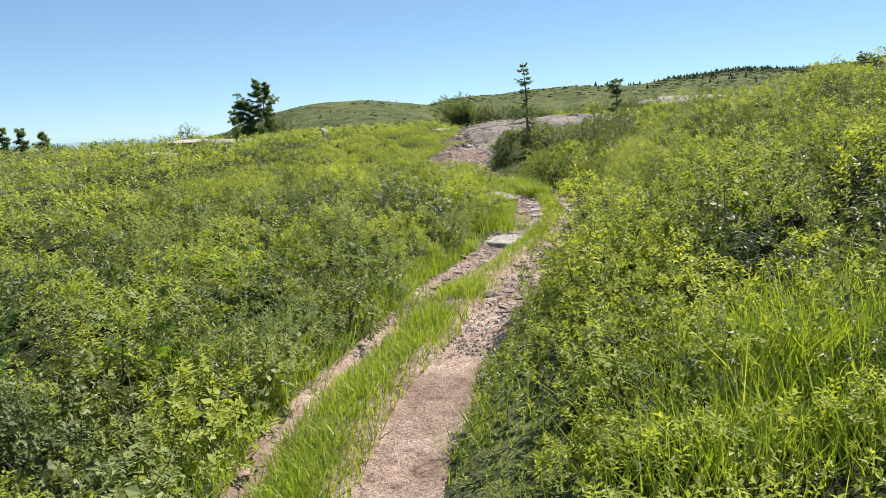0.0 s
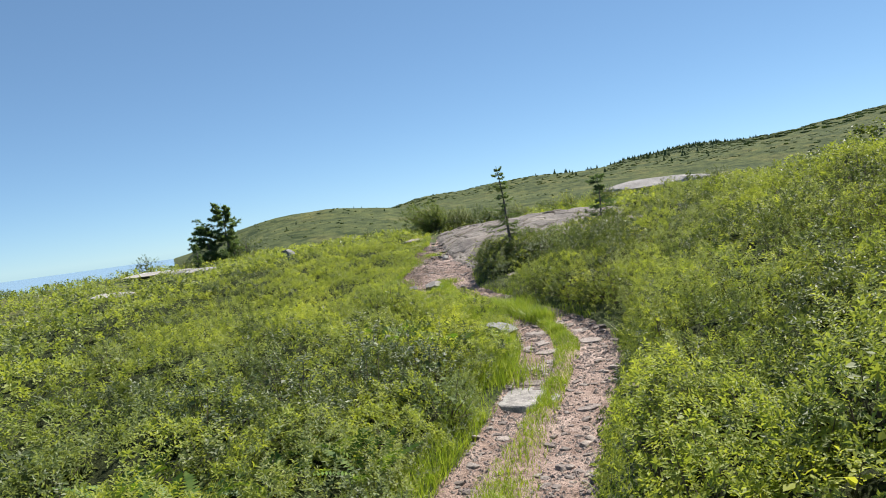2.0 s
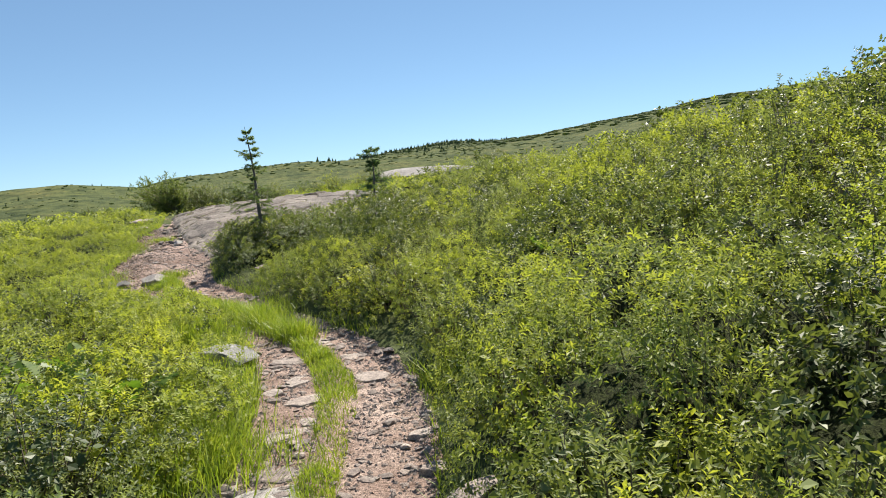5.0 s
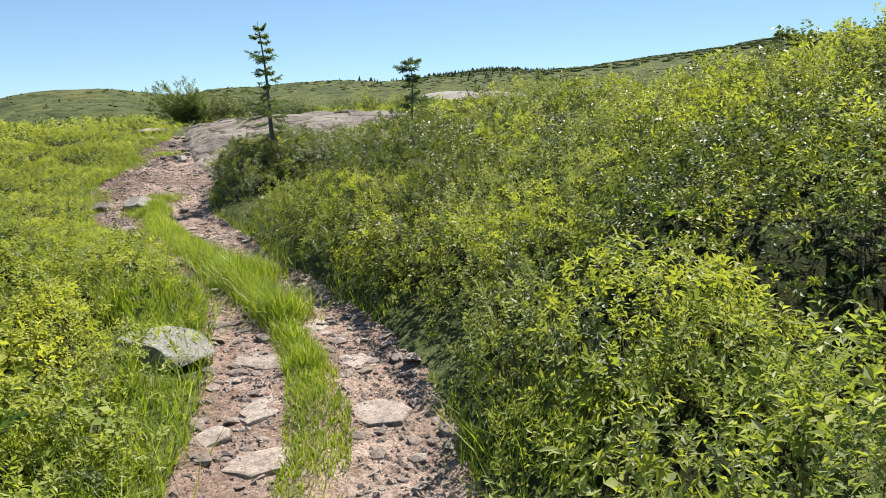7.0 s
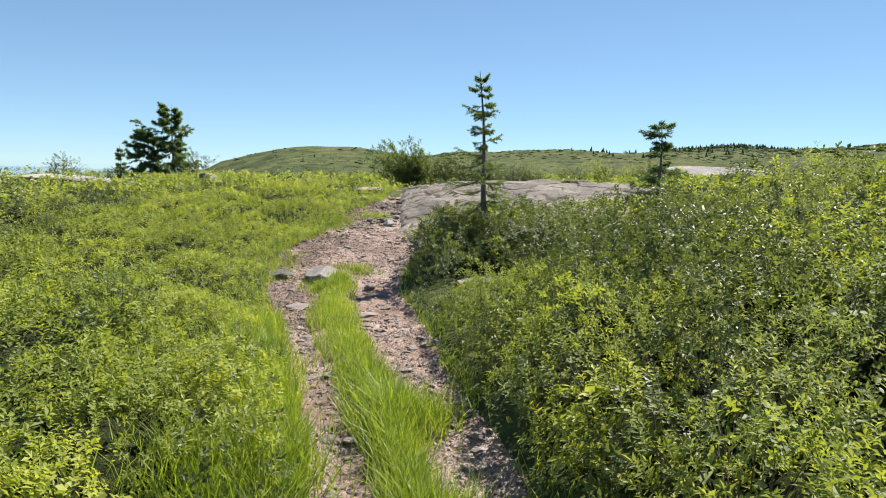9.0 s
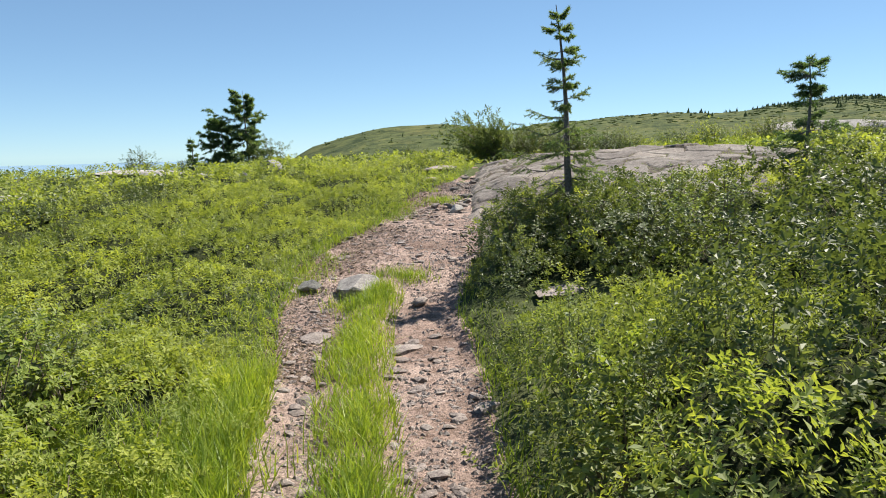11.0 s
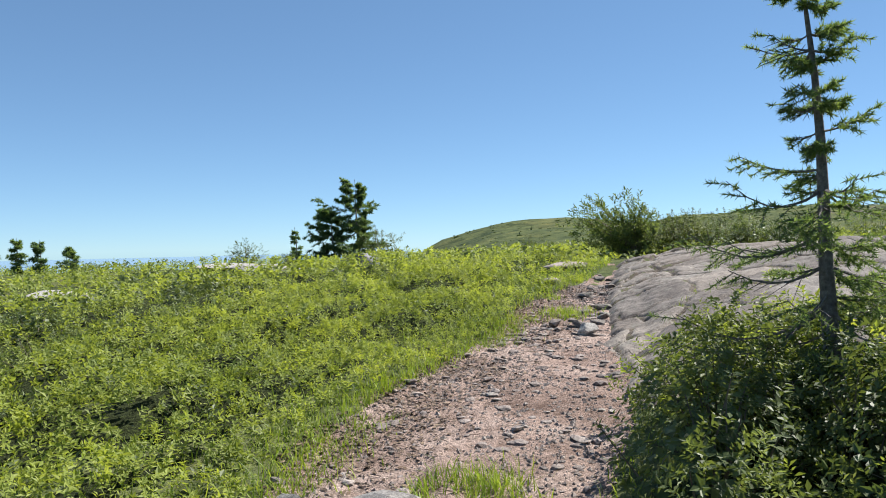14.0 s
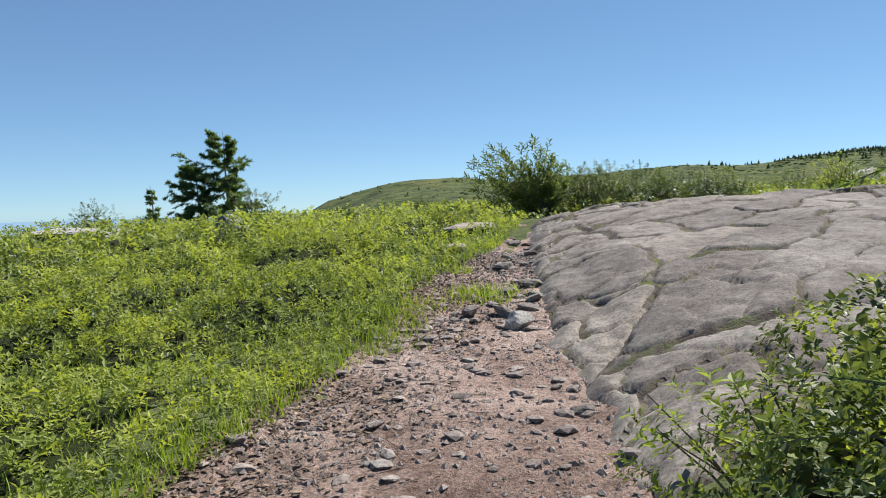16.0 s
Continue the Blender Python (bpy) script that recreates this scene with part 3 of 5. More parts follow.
def build_cover():
    """The joined low shrubs that nobody could count."""
    rng = np.random.RandomState(11)
    cell = 0.25
    gx, gy = np.meshgrid(np.arange(-48, 62, cell), np.arange(-3, 66, cell))
    gx, gy = gx.ravel(), gy.ravel()
    d = walk_distance(gx, gy)
    dens = np.clip(265 / (1 + (d / 2.7) ** 1.75), 4.4, 265) * np.where((gy > 17) & (gx < 1) & (d < 5), 1.3, 1.0)
    dens = np.where((gy < 1.0) & (np.abs(gx) > 4), 3, dens * np.where(d < 8, 1.6, 1.12))
    n = rng.poisson(dens * cell * cell)
    x = np.repeat(gx, n) + rng.uniform(0, cell, n.sum())
    y = np.repeat(gy, n) + rng.uniform(0, cell, n.sum())
    edge = 0.16 * fractal(x, y, 2.2, 3) + 0.22 * fractal(x + 5, y, 0.9, 2) * smooth(16, 20, y)
    ok = (path_inside(x, y) < -0.07 + edge) & (dome_depth(x, y) < -0.22 - 0.25 * edge)
    for px, py, pr in BARE:
        ok &= np.hypot((x - px) / pr[0], (y - py) / pr[1]) > 0.8 + 0.6 * fractal(x, y, 1.4, 2)
    d0 = walk_distance(x, y)
    rise = np.maximum(0.8 * mounds(x, y)[0], mounds(x + 31.7, y + 11.3, 1.25)[0])
    here = canopy(x, y)
    steep = np.clip(np.hypot(canopy(x + 0.08, y) - here, canopy(x, y + 0.08) - here) / 0.08, 0, 2)
    ok &= (d0 > 8) | (rng.rand(len(x)) < 0.58 + 0.3 * steep)
    ok &= rng.rand(len(x)) < np.where(d0 < 8, 0.3, 0.24) + 0.95 * smooth(0.2, 0.5, rise) + 0.45 * ((y > 15) & (x < 0.5))
    x, y = x[ok], y[ok]
    d = walk_distance(x, y)
    top = canopy(x, y)
    e = 0.08
    grad = np.stack([canopy(x + e, y) - top, canopy(x, y + e) - top], -1) / e
    layer = np.where(rng.rand(len(x)) < 0.66, rng.uniform(0.9, 1.05, len(x)), 1 - rng.uniform(0.04, 0.26, len(x)) / np.maximum(top, 0.4))
    size = np.clip(0.76 + d / 6.5, 0.76, 2.7) * rng.uniform(0.7, 1.35, len(x)) * (0.8 + 0.2 * smooth(2.5, 6.0, y))
    z = land(x, y) + top * layer - 0.05 * size
    normal = np.stack([-0.7 * np.clip(grad[:, 0], -2, 2), -0.7 * np.clip(grad[:, 1], -2, 2), np.ones(len(x))], -1) + rng.normal(size=(len(x), 3)) * 0.5
    normal[:, 2] = np.maximum(normal[:, 2], 0.25)
    places = np.stack([x, y, z], -1)
    small_mound, big_mound = mounds(x, y), mounds(x + 31.7, y + 11.3, 1.25)
    own = np.where(0.8 * small_mound[0] > big_mound[0], small_mound[1], big_mound[1])
    kind_noise = 0.6 * fractal(x, y, 0.35, 2) + 1.2 * (own - 0.5)
    kind_noise = kind_noise - 0.16 * ((x < table(RUTS[0], y)) & (y > 6.5) & (y < 10.8) & (x > -5)) + 0.16 * ((x < table(RUTS[0], y)) & (y > 10.8) & (y < 18)) - 0.06 * (x > table(RUTS[3], y))
    right = x > table(RUTS[3], y)
    kinds = np.where(kind_noise < -0.12, 0, np.where(kind_noise < 0.06, 1, np.where(kind_noise < 0.27, 2, 3)))
    meadow = (~right) & (y > 13.5)
    clump = mounds(x + 31.7, y + 11.3, 1.25)[2] + 0.2 * fractal(x + 60, y, 0.3, 2)
    low = np.where(clump < 0.06, 0, np.where(clump < 0.13, 1, np.where(clump < 0.5, 2, 3)))
    kinds = np.where(meadow & (rng.rand(len(x)) < 0.8), low, kinds)
    kinds = np.where((d > 9) & (rng.rand(len(x)) < 0.2), 3, kinds)
    kinds = np.where(right & (y > 18.9) & (y < 22.5) & (d < 4) & (rng.rand(len(x)) < 0.7), 0, kinds)
    by_path = (~right) & (y > 15.5) & (d < 5) & (kinds < 2)
    kinds = np.where(by_path & (rng.rand(len(x)) < 0.85), 2 + (clump > 0.4), kinds)
    kinds = np.where(right & (y > 8.3) & (y < 11.6) & (d < 2.6) & (rng.rand(len(x)) < 0.6), np.where(clump > 0.5, 2, 1), kinds)
    kinds = np.where((~right) & (y > 10.4) & (y < 13.6) & (d < 3.2) & (rng.rand(len(x)) < 0.7), 2, kinds)
    kinds = np.where(right & (np.hypot(x - 2.8, y - 18.2) < 1.05), 3, kinds)
    kinds = np.where(right & (y < 6) & (d < 1.6) & (rng.rand(len(x)) < 0.7), 2 + (clump > 0.5), kinds)
    plans = [("dark_shrub_cover", LEAF_DARK, (8, 0.042, 0.023, 5, 0.06), "dense dark green glossy-leaved low shrubs"),
             ("blue_shrub_cover", LEAF_BLUE, (9, 0.038, 0.013, 16, 0.08), "grey-green narrow-leaved low shrubs"),
             ("yellow_shrub_cover", LEAF_YELLOW, (8, 0.042, 0.018, 8, 0.05), "bright yellow-green leafy low shrubs"),
             ("heath_cover", LEAF_COVER, (8, 0.040, 0.018, 8, 0.05), "low yellow-green heath plants covering the slope")]
    for k, (name, mat, spec, label) in enumerate(plans):
        verts, faces, base = [], [], 0
        for v in range(8):
            far = v > 3
            pick = np.nonzero((kinds == k) & (np.arange(len(x)) % 4 == v % 4) & ((d > 8) == far))[0]
            tv, tf = shoot(*((5, 1.1 * spec[1], 1.6 * spec[2], 8, 0.06) if far else spec), np.random.RandomState(50 + k * 7 + v))
            a, b = scatter(tv, tf, places[pick], frames_to(normal[pick], rng), size[pick])
            verts.append(a)
            faces.append(b + base)
            base += len(a)
        ob = new(name, mesh_from(name, np.concatenate(verts), np.concatenate(faces), mat))
        tagged(ob, label, "shrubs", kind="stuff")


def build_shade_sheet():
    """Dark sheet added under the shrub canopy: blocks light, its colour shades the gaps."""
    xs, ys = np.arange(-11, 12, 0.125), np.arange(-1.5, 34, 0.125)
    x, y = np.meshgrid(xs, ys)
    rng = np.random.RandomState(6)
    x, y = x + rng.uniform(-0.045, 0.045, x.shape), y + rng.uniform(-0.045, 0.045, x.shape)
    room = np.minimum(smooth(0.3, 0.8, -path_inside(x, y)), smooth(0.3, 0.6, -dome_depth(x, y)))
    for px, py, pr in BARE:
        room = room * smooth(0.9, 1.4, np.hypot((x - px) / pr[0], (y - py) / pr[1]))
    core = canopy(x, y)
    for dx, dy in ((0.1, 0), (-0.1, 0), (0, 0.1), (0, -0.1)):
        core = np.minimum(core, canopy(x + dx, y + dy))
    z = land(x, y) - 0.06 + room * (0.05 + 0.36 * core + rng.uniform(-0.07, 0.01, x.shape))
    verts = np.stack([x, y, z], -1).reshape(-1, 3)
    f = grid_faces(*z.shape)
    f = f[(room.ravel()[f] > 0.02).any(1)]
    ob = new("undergrowth", mesh_from("undergrowth", verts, f, SHADE_SHEET, False))
    tagged(ob, "dark sheet added under the low shrubs to block light and darken their gaps", "undergrowth", kind="stuff")


SHRUB_KINDS = {
    "dark": (LEAF_DARK, (11, 0.038, 0.019, 8, 0.09), "dark green glossy-leaved shrub"),
    "yellow": (LEAF_YELLOW, (12, 0.040, 0.018, 9, 0.08), "bright yellow-green leafy shrub"),
    "blue": (LEAF_BLUE, (12, 0.036, 0.013, 18, 0.10), "grey-green shrub with narrow upright leaves"),
    "broad": (LEAF_BUSH, (9, 0.038, 0.024, 6, 0.10), "broad-leaved green shrub")}


def shrub_proto(kind, seed, shoots=80, radius=0.36, height=0.6):
    mat, spec, label = SHRUB_KINDS[kind]
    rng = np.random.RandomState(seed)
    th = rng.uniform(0, 2 * np.pi, shoots)
    up = rng.uniform(0.02, 1, shoots) ** 0.75
    flat = np.sqrt(1 - up ** 2)
    r = rng.uniform(0.72, 1.1, shoots)
    lobes = 1 + 0.22 * np.sin(th * 3 + seed) + 0.12 * np.sin(th * 5 + 2 * seed)
    tips = np.stack([radius * r * lobes * flat * np.cos(th), radius * r * lobes * flat * np.sin(th), 0.08 + (height - 0.08) * r * (0.12 + 0.88 * up)], -1)
    normal = np.stack([flat * np.cos(th), flat * np.sin(th), 0.55 + 0.8 * up], -1) + rng.normal(size=(shoots, 3)) * 0.22
    verts, faces, base = [], [], 0
    for v in range(3):
        tv, tf = shoot(*spec, np.random.RandomState(seed * 3 + v), kind == "broad")
        a, b = scatter(tv, tf, tips[v::3] - normal[v::3] * 0.07, frames_to(normal[v::3], rng), rng.uniform(0.75, 1.25, len(tips[v::3])))
        verts.append(a)
        faces.append(b + base)
        base += len(a)
    inner = shoots * 3 // 2
    th, up = rng.uniform(0, 2 * np.pi, inner), rng.uniform(0.05, 1, inner)
    out = np.stack([np.sqrt(1 - up ** 2) * np.cos(th), np.sqrt(1 - up ** 2) * np.sin(th), up], -1)
    spots = out * np.array([radius * 0.7, radius * 0.7, height * 0.72]) * rng.uniform(0.7, 1.12, (inner, 1))
    tv = np.array([(-0.5, 0, 0), (0, -0.42, 0.06), (0.5, 0, 0), (0, 0.42, 0.06)])
    a, b = scatter(tv, np.array([(0, 1, 2), (0, 2, 3)]), spots, frames_to(out + 0.35 * rng.normal(size=(inner, 3)), rng), rng.uniform(0.045, 0.068, inner))
    verts.append(a)
    faces.append(b + base)
    if faces[0].shape[1] == 4:
        faces[-1] = (np.arange(inner * 4).reshape(-1, 4) + base)
    leaves = mesh_from("foliage", np.concatenate(verts), np.concatenate(faces), mat)
    lines = []
    for i in range(0, shoots, 4):
        t = tips[i]
        foot = np.array([t[0] * 0.15, t[1] * 0.15, -0.06])
        mid = np.array([t[0] * 0.55, t[1] * 0.55, t[2] * 0.5 + 0.02]) + rng.normal(size=3) * 0.02
        lines.append(([foot, mid, t], 0.006, 0.002))
    sv, sf = tubes(lines, 3)
    stems = mesh_from("stems", sv, sf, STEM)
    top = root("shrub", label + " beside the dirt path", "shrub", "shrubs along the path")
    child("woody_base", stems, top)["kind"] = "stuff"
    child("foliage", leaves, top)
    return top


def build_shrubs():
    rng = np.random.RandomState(21)
    protos = {}
    for i, kind in enumerate(("dark", "yellow", "blue", "broad")):
        more = 1.2 if kind == "blue" else 1.0
        protos[kind] = [shrub_proto(kind, 31 + 10 * i + j, int(70 * more)) for j in range(2)] + [shrub_proto(kind, 36 + 10 * i + j, int(104 * more), 0.52, 0.92) for j in range(2)]
    used = set()

    def put(kind, x, y, wide, tall, sink=0.04):
        if math.hypot(x - 2.8, y - 18.2) < 1.0:
            return
        big = tall > 0.75
        p = protos[kind][rng.randint(2) + 2 * big]
        sz = tall / (0.94 if big else 0.62)
        sx = min(max(wide / (1.04 if big else 0.72), 0.85 * sz), 1.35 * sz)
        m = pose(x, y, float(land(x, y)) - sink, rng.uniform(-6, 6), rng.uniform(-6, 6), rng.uniform(0, 360)) @ Matrix.Diagonal((sx, sx, sz, 1))
        if p.name not in used:
            used.add(p.name)
            p.matrix_basis = m
        else:
            copy_thing(p, m @ Matrix.Diagonal((1 / p.scale[0], 1 / p.scale[1], 1 / p.scale[2], 1)))

    # both borders of the path
    for side in (1, -1):
        ys = np.arange(0.6, 23.5, 0.55)
        for row, off in enumerate((0.45, 1.05) if side > 0 else (0.45, 1.0)):
            for y in ys + 0.2 * row:
                y = y + rng.uniform(-0.18, 0.18)
                o = off + rng.uniform(-0.12, 0.16) + (0.14 if side > 0 and y < 9.5 else 0.0)
                x = float(table(RUTS[3], y)) + o if side > 0 else float(table(RUTS[0], y)) - o
                h = float(shrub_height(x, y))
                if side < 0 and (y > 18.5 or (11.8 < y < 13.9 and row == 0)) or h < 0.16 or (side > 0 and y < 2.4) or (8.6 < y < 10.4 and side < 0 and row == 0) or dome_depth(x, y) > -0.3:
                    continue
                if any(np.hypot((x - px) / pr[0], (y - py) / pr[1]) < 1.2 for px, py, pr in BARE):
                    continue
                k = float(fractal(np.array([x]), np.array([y]), 0.5, 2)[0]) + rng.uniform(-0.3, 0.3)
                kind = "dark" if k < -0.15 else "blue" if k < 0.1 else "yellow" if k < 0.32 else "broad"
                if side > 0 and y > 18.6:
                    kind = "dark" if rng.rand() < 0.7 else "broad"
                if side > 0 and 8 < y < 18.6 and kind == "yellow" and rng.rand() < 0.6:
                    kind = "blue"
                if side < 0 and y > 10.4 or side > 0 and 8.4 < y < 11.5 and rng.rand() < 0.25 or side > 0 and y < 5.5:
                    kind = "yellow"
                if side > 0 and y < 13 and kind == "broad" or side < 0 and y > 13.5 and kind == "dark":
                    kind = "yellow"
                put(kind, x, y, rng.uniform(0.62, 1.0) * (0.7 + 0.5 * h), h * rng.uniform(0.8, 1.2))
    # the round dark bush and its neighbours left of the ruts
    for x, y, w, t, kind in ((-0.75, 9.3, 1.3, 0.88, "dark"), (-0.25, 10.2, 1.2, 0.8, "dark"), (-1.7, 10.0, 1.3, 0.9, "dark"), (-1.4, 8.7, 1.4, 0.95, "dark"), (-2.4, 9.3, 1.4, 0.9, "dark"), (-1.9, 7.9, 1.1, 0.65, "broad"), (-0.9, 10.9, 1.4, 0.95, "dark"), (-3.0, 10.4, 1.2, 0.65, "dark"), (-3.9, 9.3, 1.2, 0.6, "broad"), (-5.2, 12.5, 1.3, 0.5, "dark"), (-6.8, 15.2, 1.4, 0.5, "dark"), (-4.0, 14.0, 1.2, 0.5, "broad"), (-0.1, 9.0, 0.9, 0.65, "blue"), (-0.9, 16.7, 1.1, 0.85, "yellow"), (-1.7, 16.3, 1.0, 0.7, "yellow"),
                             (-0.6, 17.6, 0.9, 0.45, "yellow"), (-2.6, 16.9, 1.1, 0.75, "yellow"), (3.3, 18.9, 1.2, 0.95, "dark"), (3.6, 17.6, 1.2, 0.75, "yellow"), (2.75, 20.4, 1.2, 0.75, "dark"), (2.0, 20.9, 1.0, 0.65, "dark"), (2.9, 19.9, 1.3, 0.8, "dark"),
                             (3.6, 19.8, 1.3, 0.85, "broad"), (2.6, 20.8, 1.2, 0.75, "dark"), (3.4, 21.0, 1.3, 0.8, "broad"), (1.8, 21.9, 1.0, 0.62, "yellow"), (2.2, 22.0, 1.0, 0.7, "broad"), (2.5, 21.6, 1.2, 0.9, "yellow"), (2.1, 21.3, 1.0, 0.7, "yellow"),
                             (-3.4, 21.4, 1.1, 0.5, "dark"), (-6.4, 25.0, 1.4, 0.6, "dark"), (-4.6, 23.2, 0.9, 0.5, "dark"), (6.6, 12.5, 1.1, 1.0, "dark"), (7.6, 11.0, 1.1, 1.0, "dark"), (5.6, 10.0, 1.0, 0.95, "dark"), (6.1, 11.4, 1.0, 1.1, "broad"), (7.0, 13.5, 1.2, 1.2, "dark"), (5.2, 11.2, 1.1, 1.1, "dark"), (8.3, 12.2, 1.4, 1.35, "broad"), (6.9, 10.2, 1.3, 1.3, "dark"), (8.6, 14.6, 1.3, 1.25, "yellow"), (9.4, 13.0, 1.4, 1.4, "dark"), (5.8, 13.2, 1.1, 1.05, "broad"), (7.8, 15.8, 1.2, 1.1, "dark"), (4.6, 9.0, 1.0, 1.0, "yellow")):
        put(kind, x, y, w, t)
    # single bushes standing out of the low cover on both slopes
    spots = []
    while len(spots) < 84:
        y = rng.uniform(3.5, 19.5)
        right = len(spots) < 48
        o = rng.uniform(1.6, 6.5) if right else rng.uniform(1.2, 7.5)
        x = float(table(RUTS[3], y)) + o if right else float(table(RUTS[0], y)) - o
        if any(math.hypot(x - a, y - b) < 0.9 for a, b in spots) or any(np.hypot((x - px) / pr[0], (y - py) / pr[1]) < 1.5 for px, py, pr in BARE) or math.hypot(x - 2.9, y - 18.2) < 1.2:
            continue
        spots.append((x, y))
        k = float(fractal(np.array([x + 20]), np.array([y]), 0.28, 2)[0]) + rng.uniform(-0.22, 0.22)
        kind = "dark" if k < -0.02 else "broad" if k < 0.08 else "blue" if k < 0.22 else "yellow"
        if not right and y > 13.5 and rng.rand() < 0.7:
            kind = "yellow"
        h = float(shrub_height(x, y))
        tall = (h * rng.uniform(0.95, 1.35) if right else rng.uniform(0.42, 0.66)) * (0.75 if y < 5 else 1)
        put(kind, x, y, rng.uniform(1.0, 1.5), min(tall, 1.15))
    # shrubs leaning over the left rut at the start
    for x, y, w, t, kind in ((-1.28, 2.7, 0.8, 0.5, "blue"), (-1.22, 3.35, 0.8, 0.52, "yellow"), (-1.15, 4.0, 0.8, 0.5, "blue"), (-1.1, 4.7, 0.7, 0.45, "blue"), (-0.8, 5.6, 0.7, 0.45, "broad"), (-0.6, 6.6, 0.7, 0.5, "blue")):
        put(kind, x, y, w, t)
    # low dark shrubs in the meadow
    for i in range(14):
        y = rng.uniform(20, 36)
        x = float(table(RUTS[0], y)) - rng.uniform(2.0, 13)
        put("dark" if i % 3 else "broad", x, y, rng.uniform(0.7, 1.3), rng.uniform(0.28, 0.42))
    # hedge behind the outcrop
    for i in range(26):
        x = 0.6 + 4.0 * i / 25 + rng.uniform(-0.2, 0.2)
        y = 34.2 + 0.12 * (x - 0.5) + rng.uniform(-0.4, 0.8)
        put("dark" if rng.rand() < 0.6 else "broad", x, y, rng.uniform(0.8, 1.4), rng.uniform(0.55, 1.3) * (1 - 0.05 * x))
    for i in range(12):
        x = 4.6 + 5.5 * i / 11 + rng.uniform(-0.3, 0.3)
        put(("broad", "dark", "yellow")[i % 3], x, 37.0 + rng.uniform(-0.8, 1.2), rng.uniform(0.8, 1.3), rng.uniform(0.5, 0.95))
    # scattered bushes on the crest
    for x, y, w, t in ((-15.0, 44.4, 1.7, 1.2), (-22.8, 44.5, 1.7, 0.6), (-9.6, 46.0, 2.6, 1.6), (-12.4, 43.5, 1.3, 0.7), (-2.2, 39.5, 1.6, 0.7), (-1.2, 37.5, 1.3, 0.6), (-8.3, 29.5, 2.0, 0.6),
                       (9.3, 36.5, 1.6, 0.9), (12.5, 38.0, 1.8, 0.9), (16, 40, 2.0, 1.0)):
        put("dark", x, y, w, t)


def upright_shrub(seed, mat, label, height=1.0, stems=11):
    """An open shrub: bare stems fanning up from one foot, leafy in their upper part."""
    rng = np.random.RandomState(seed)
    lines, tips, dirs = [], [], []
    for i in range(stems):
        a = i * 2.4 + rng.uniform(-0.4, 0.4)
        out = rng.uniform(0.08, 0.42)
        h = height * rng.uniform(0.62, 1.08) * (1 - 0.35 * out)
        foot = np.array([0.05 * math.cos(a), 0.05 * math.sin(a), -0.08])
        tip = np.array([out * math.cos(a), out * math.sin(a), h])
        mid = 0.5 * (foot + tip) + np.array([-0.12 * out * math.cos(a), -0.12 * out * math.sin(a), 0.06]) + rng.normal(size=3) * 0.02
        lines.append(([foot, mid, tip], 0.008, 0.002))
        for s in np.linspace(0.38, 1.0, 8):
            p = foot * (1 - s) ** 2 + 2 * s * (1 - s) * mid + s * s * tip
            side = rng.normal(size=3) * (0.11 if s < 0.95 else 0.02)
            lines.append(([p, p + 0.6 * side, p + side + np.array([0, 0, 0.03])], 0.003, 0.0015))
            tips.append(p + side)
            dirs.append(side * 6 + np.array([0.3 * math.cos(a), 0.3 * math.sin(a), 1.0]))
    sv, sf = tubes(lines, 3)
    tv, tf = shoot(9, 0.044, 0.02, 14, 0.07, rng, True)
    v, f = scatter(tv, tf, np.array(tips), frames_to(np.array(dirs), rng), rng.uniform(0.75, 1.25, len(tips)))
    top = root("shrub", label, "shrub", "upright shrubs on the slope")
    child("woody_base", mesh_from("woody_base", sv, sf, STEM), top)["kind"] = "stuff"
    child("foliage", mesh_from("foliage", v, f, mat), top)
    return top


def build_upright_shrubs():
    rng = np.random.RandomState(33)
    protos = [upright_shrub(5, LEAF_YELLOW, "upright yellow-green leafy shrub standing on the slope"), upright_shrub(6, LEAF_BLUE, "upright grey-green leafy shrub standing on the slope"),
              upright_shrub(7, LEAF_DARK, "upright dark green leafy shrub standing on the slope"), upright_shrub(8, LEAF_YELLOW, "upright yellow-green leafy shrub standing on the slope", 1.0, 8)]
    spots = [(5.9, 12.4, 1.35), (6.6, 13.1, 1.5), (7.3, 12.2, 1.5), (6.9, 11.4, 1.45), (5.2, 10.6, 1.25), (8.2, 13.2, 1.6), (7.8, 14.4, 1.4), (4.9, 8.6, 1.2), (4.3, 7.6, 1.15), (3.9, 6.6, 1.1), (5.3, 9.5, 1.2), (3.6, 5.8, 1.0), (4.8, 7.2, 1.15)]
    while len(spots) < 44:
        y = rng.uniform(5.0, 19.0)
        x = float(table(RUTS[3], y)) + rng.uniform(1.5, 7.0)
        if all(math.hypot(x - a, y - b) > 0.7 for a, b, _ in spots) and math.hypot(x - 2.9, y - 18.6) > 1.4:
            spots.append((x, y, rng.uniform(0.75, 1.1) * (0.8 if y > 16 else 1)))
    for i, (x, y, h) in enumerate(spots):
        h *= 0.72 if y < 13.3 else 0.42
        p = protos[i % 4]
        m = pose(x, y, float(land(x, y)), rng.uniform(-7, 7), rng.uniform(-7, 7), rng.uniform(0, 360)) @ Matrix.Diagonal((h * rng.uniform(0.9, 1.2), h * rng.uniform(0.9, 1.2), h, 1))
        if i < 4:
            p.matrix_basis = m
        else:
            copy_thing(p, m)


def blade_template(bend):
    w = 0.5
    pts = [(-w, 0, 0), (w, 0, 0), (-w * 0.7, bend * 0.3, 0.55), (w * 0.7, bend * 0.3, 0.55), (0, bend, 1.0)]
    return np.array(pts), np.array([(0, 1, 3), (0, 3, 2), (2, 3, 4)])


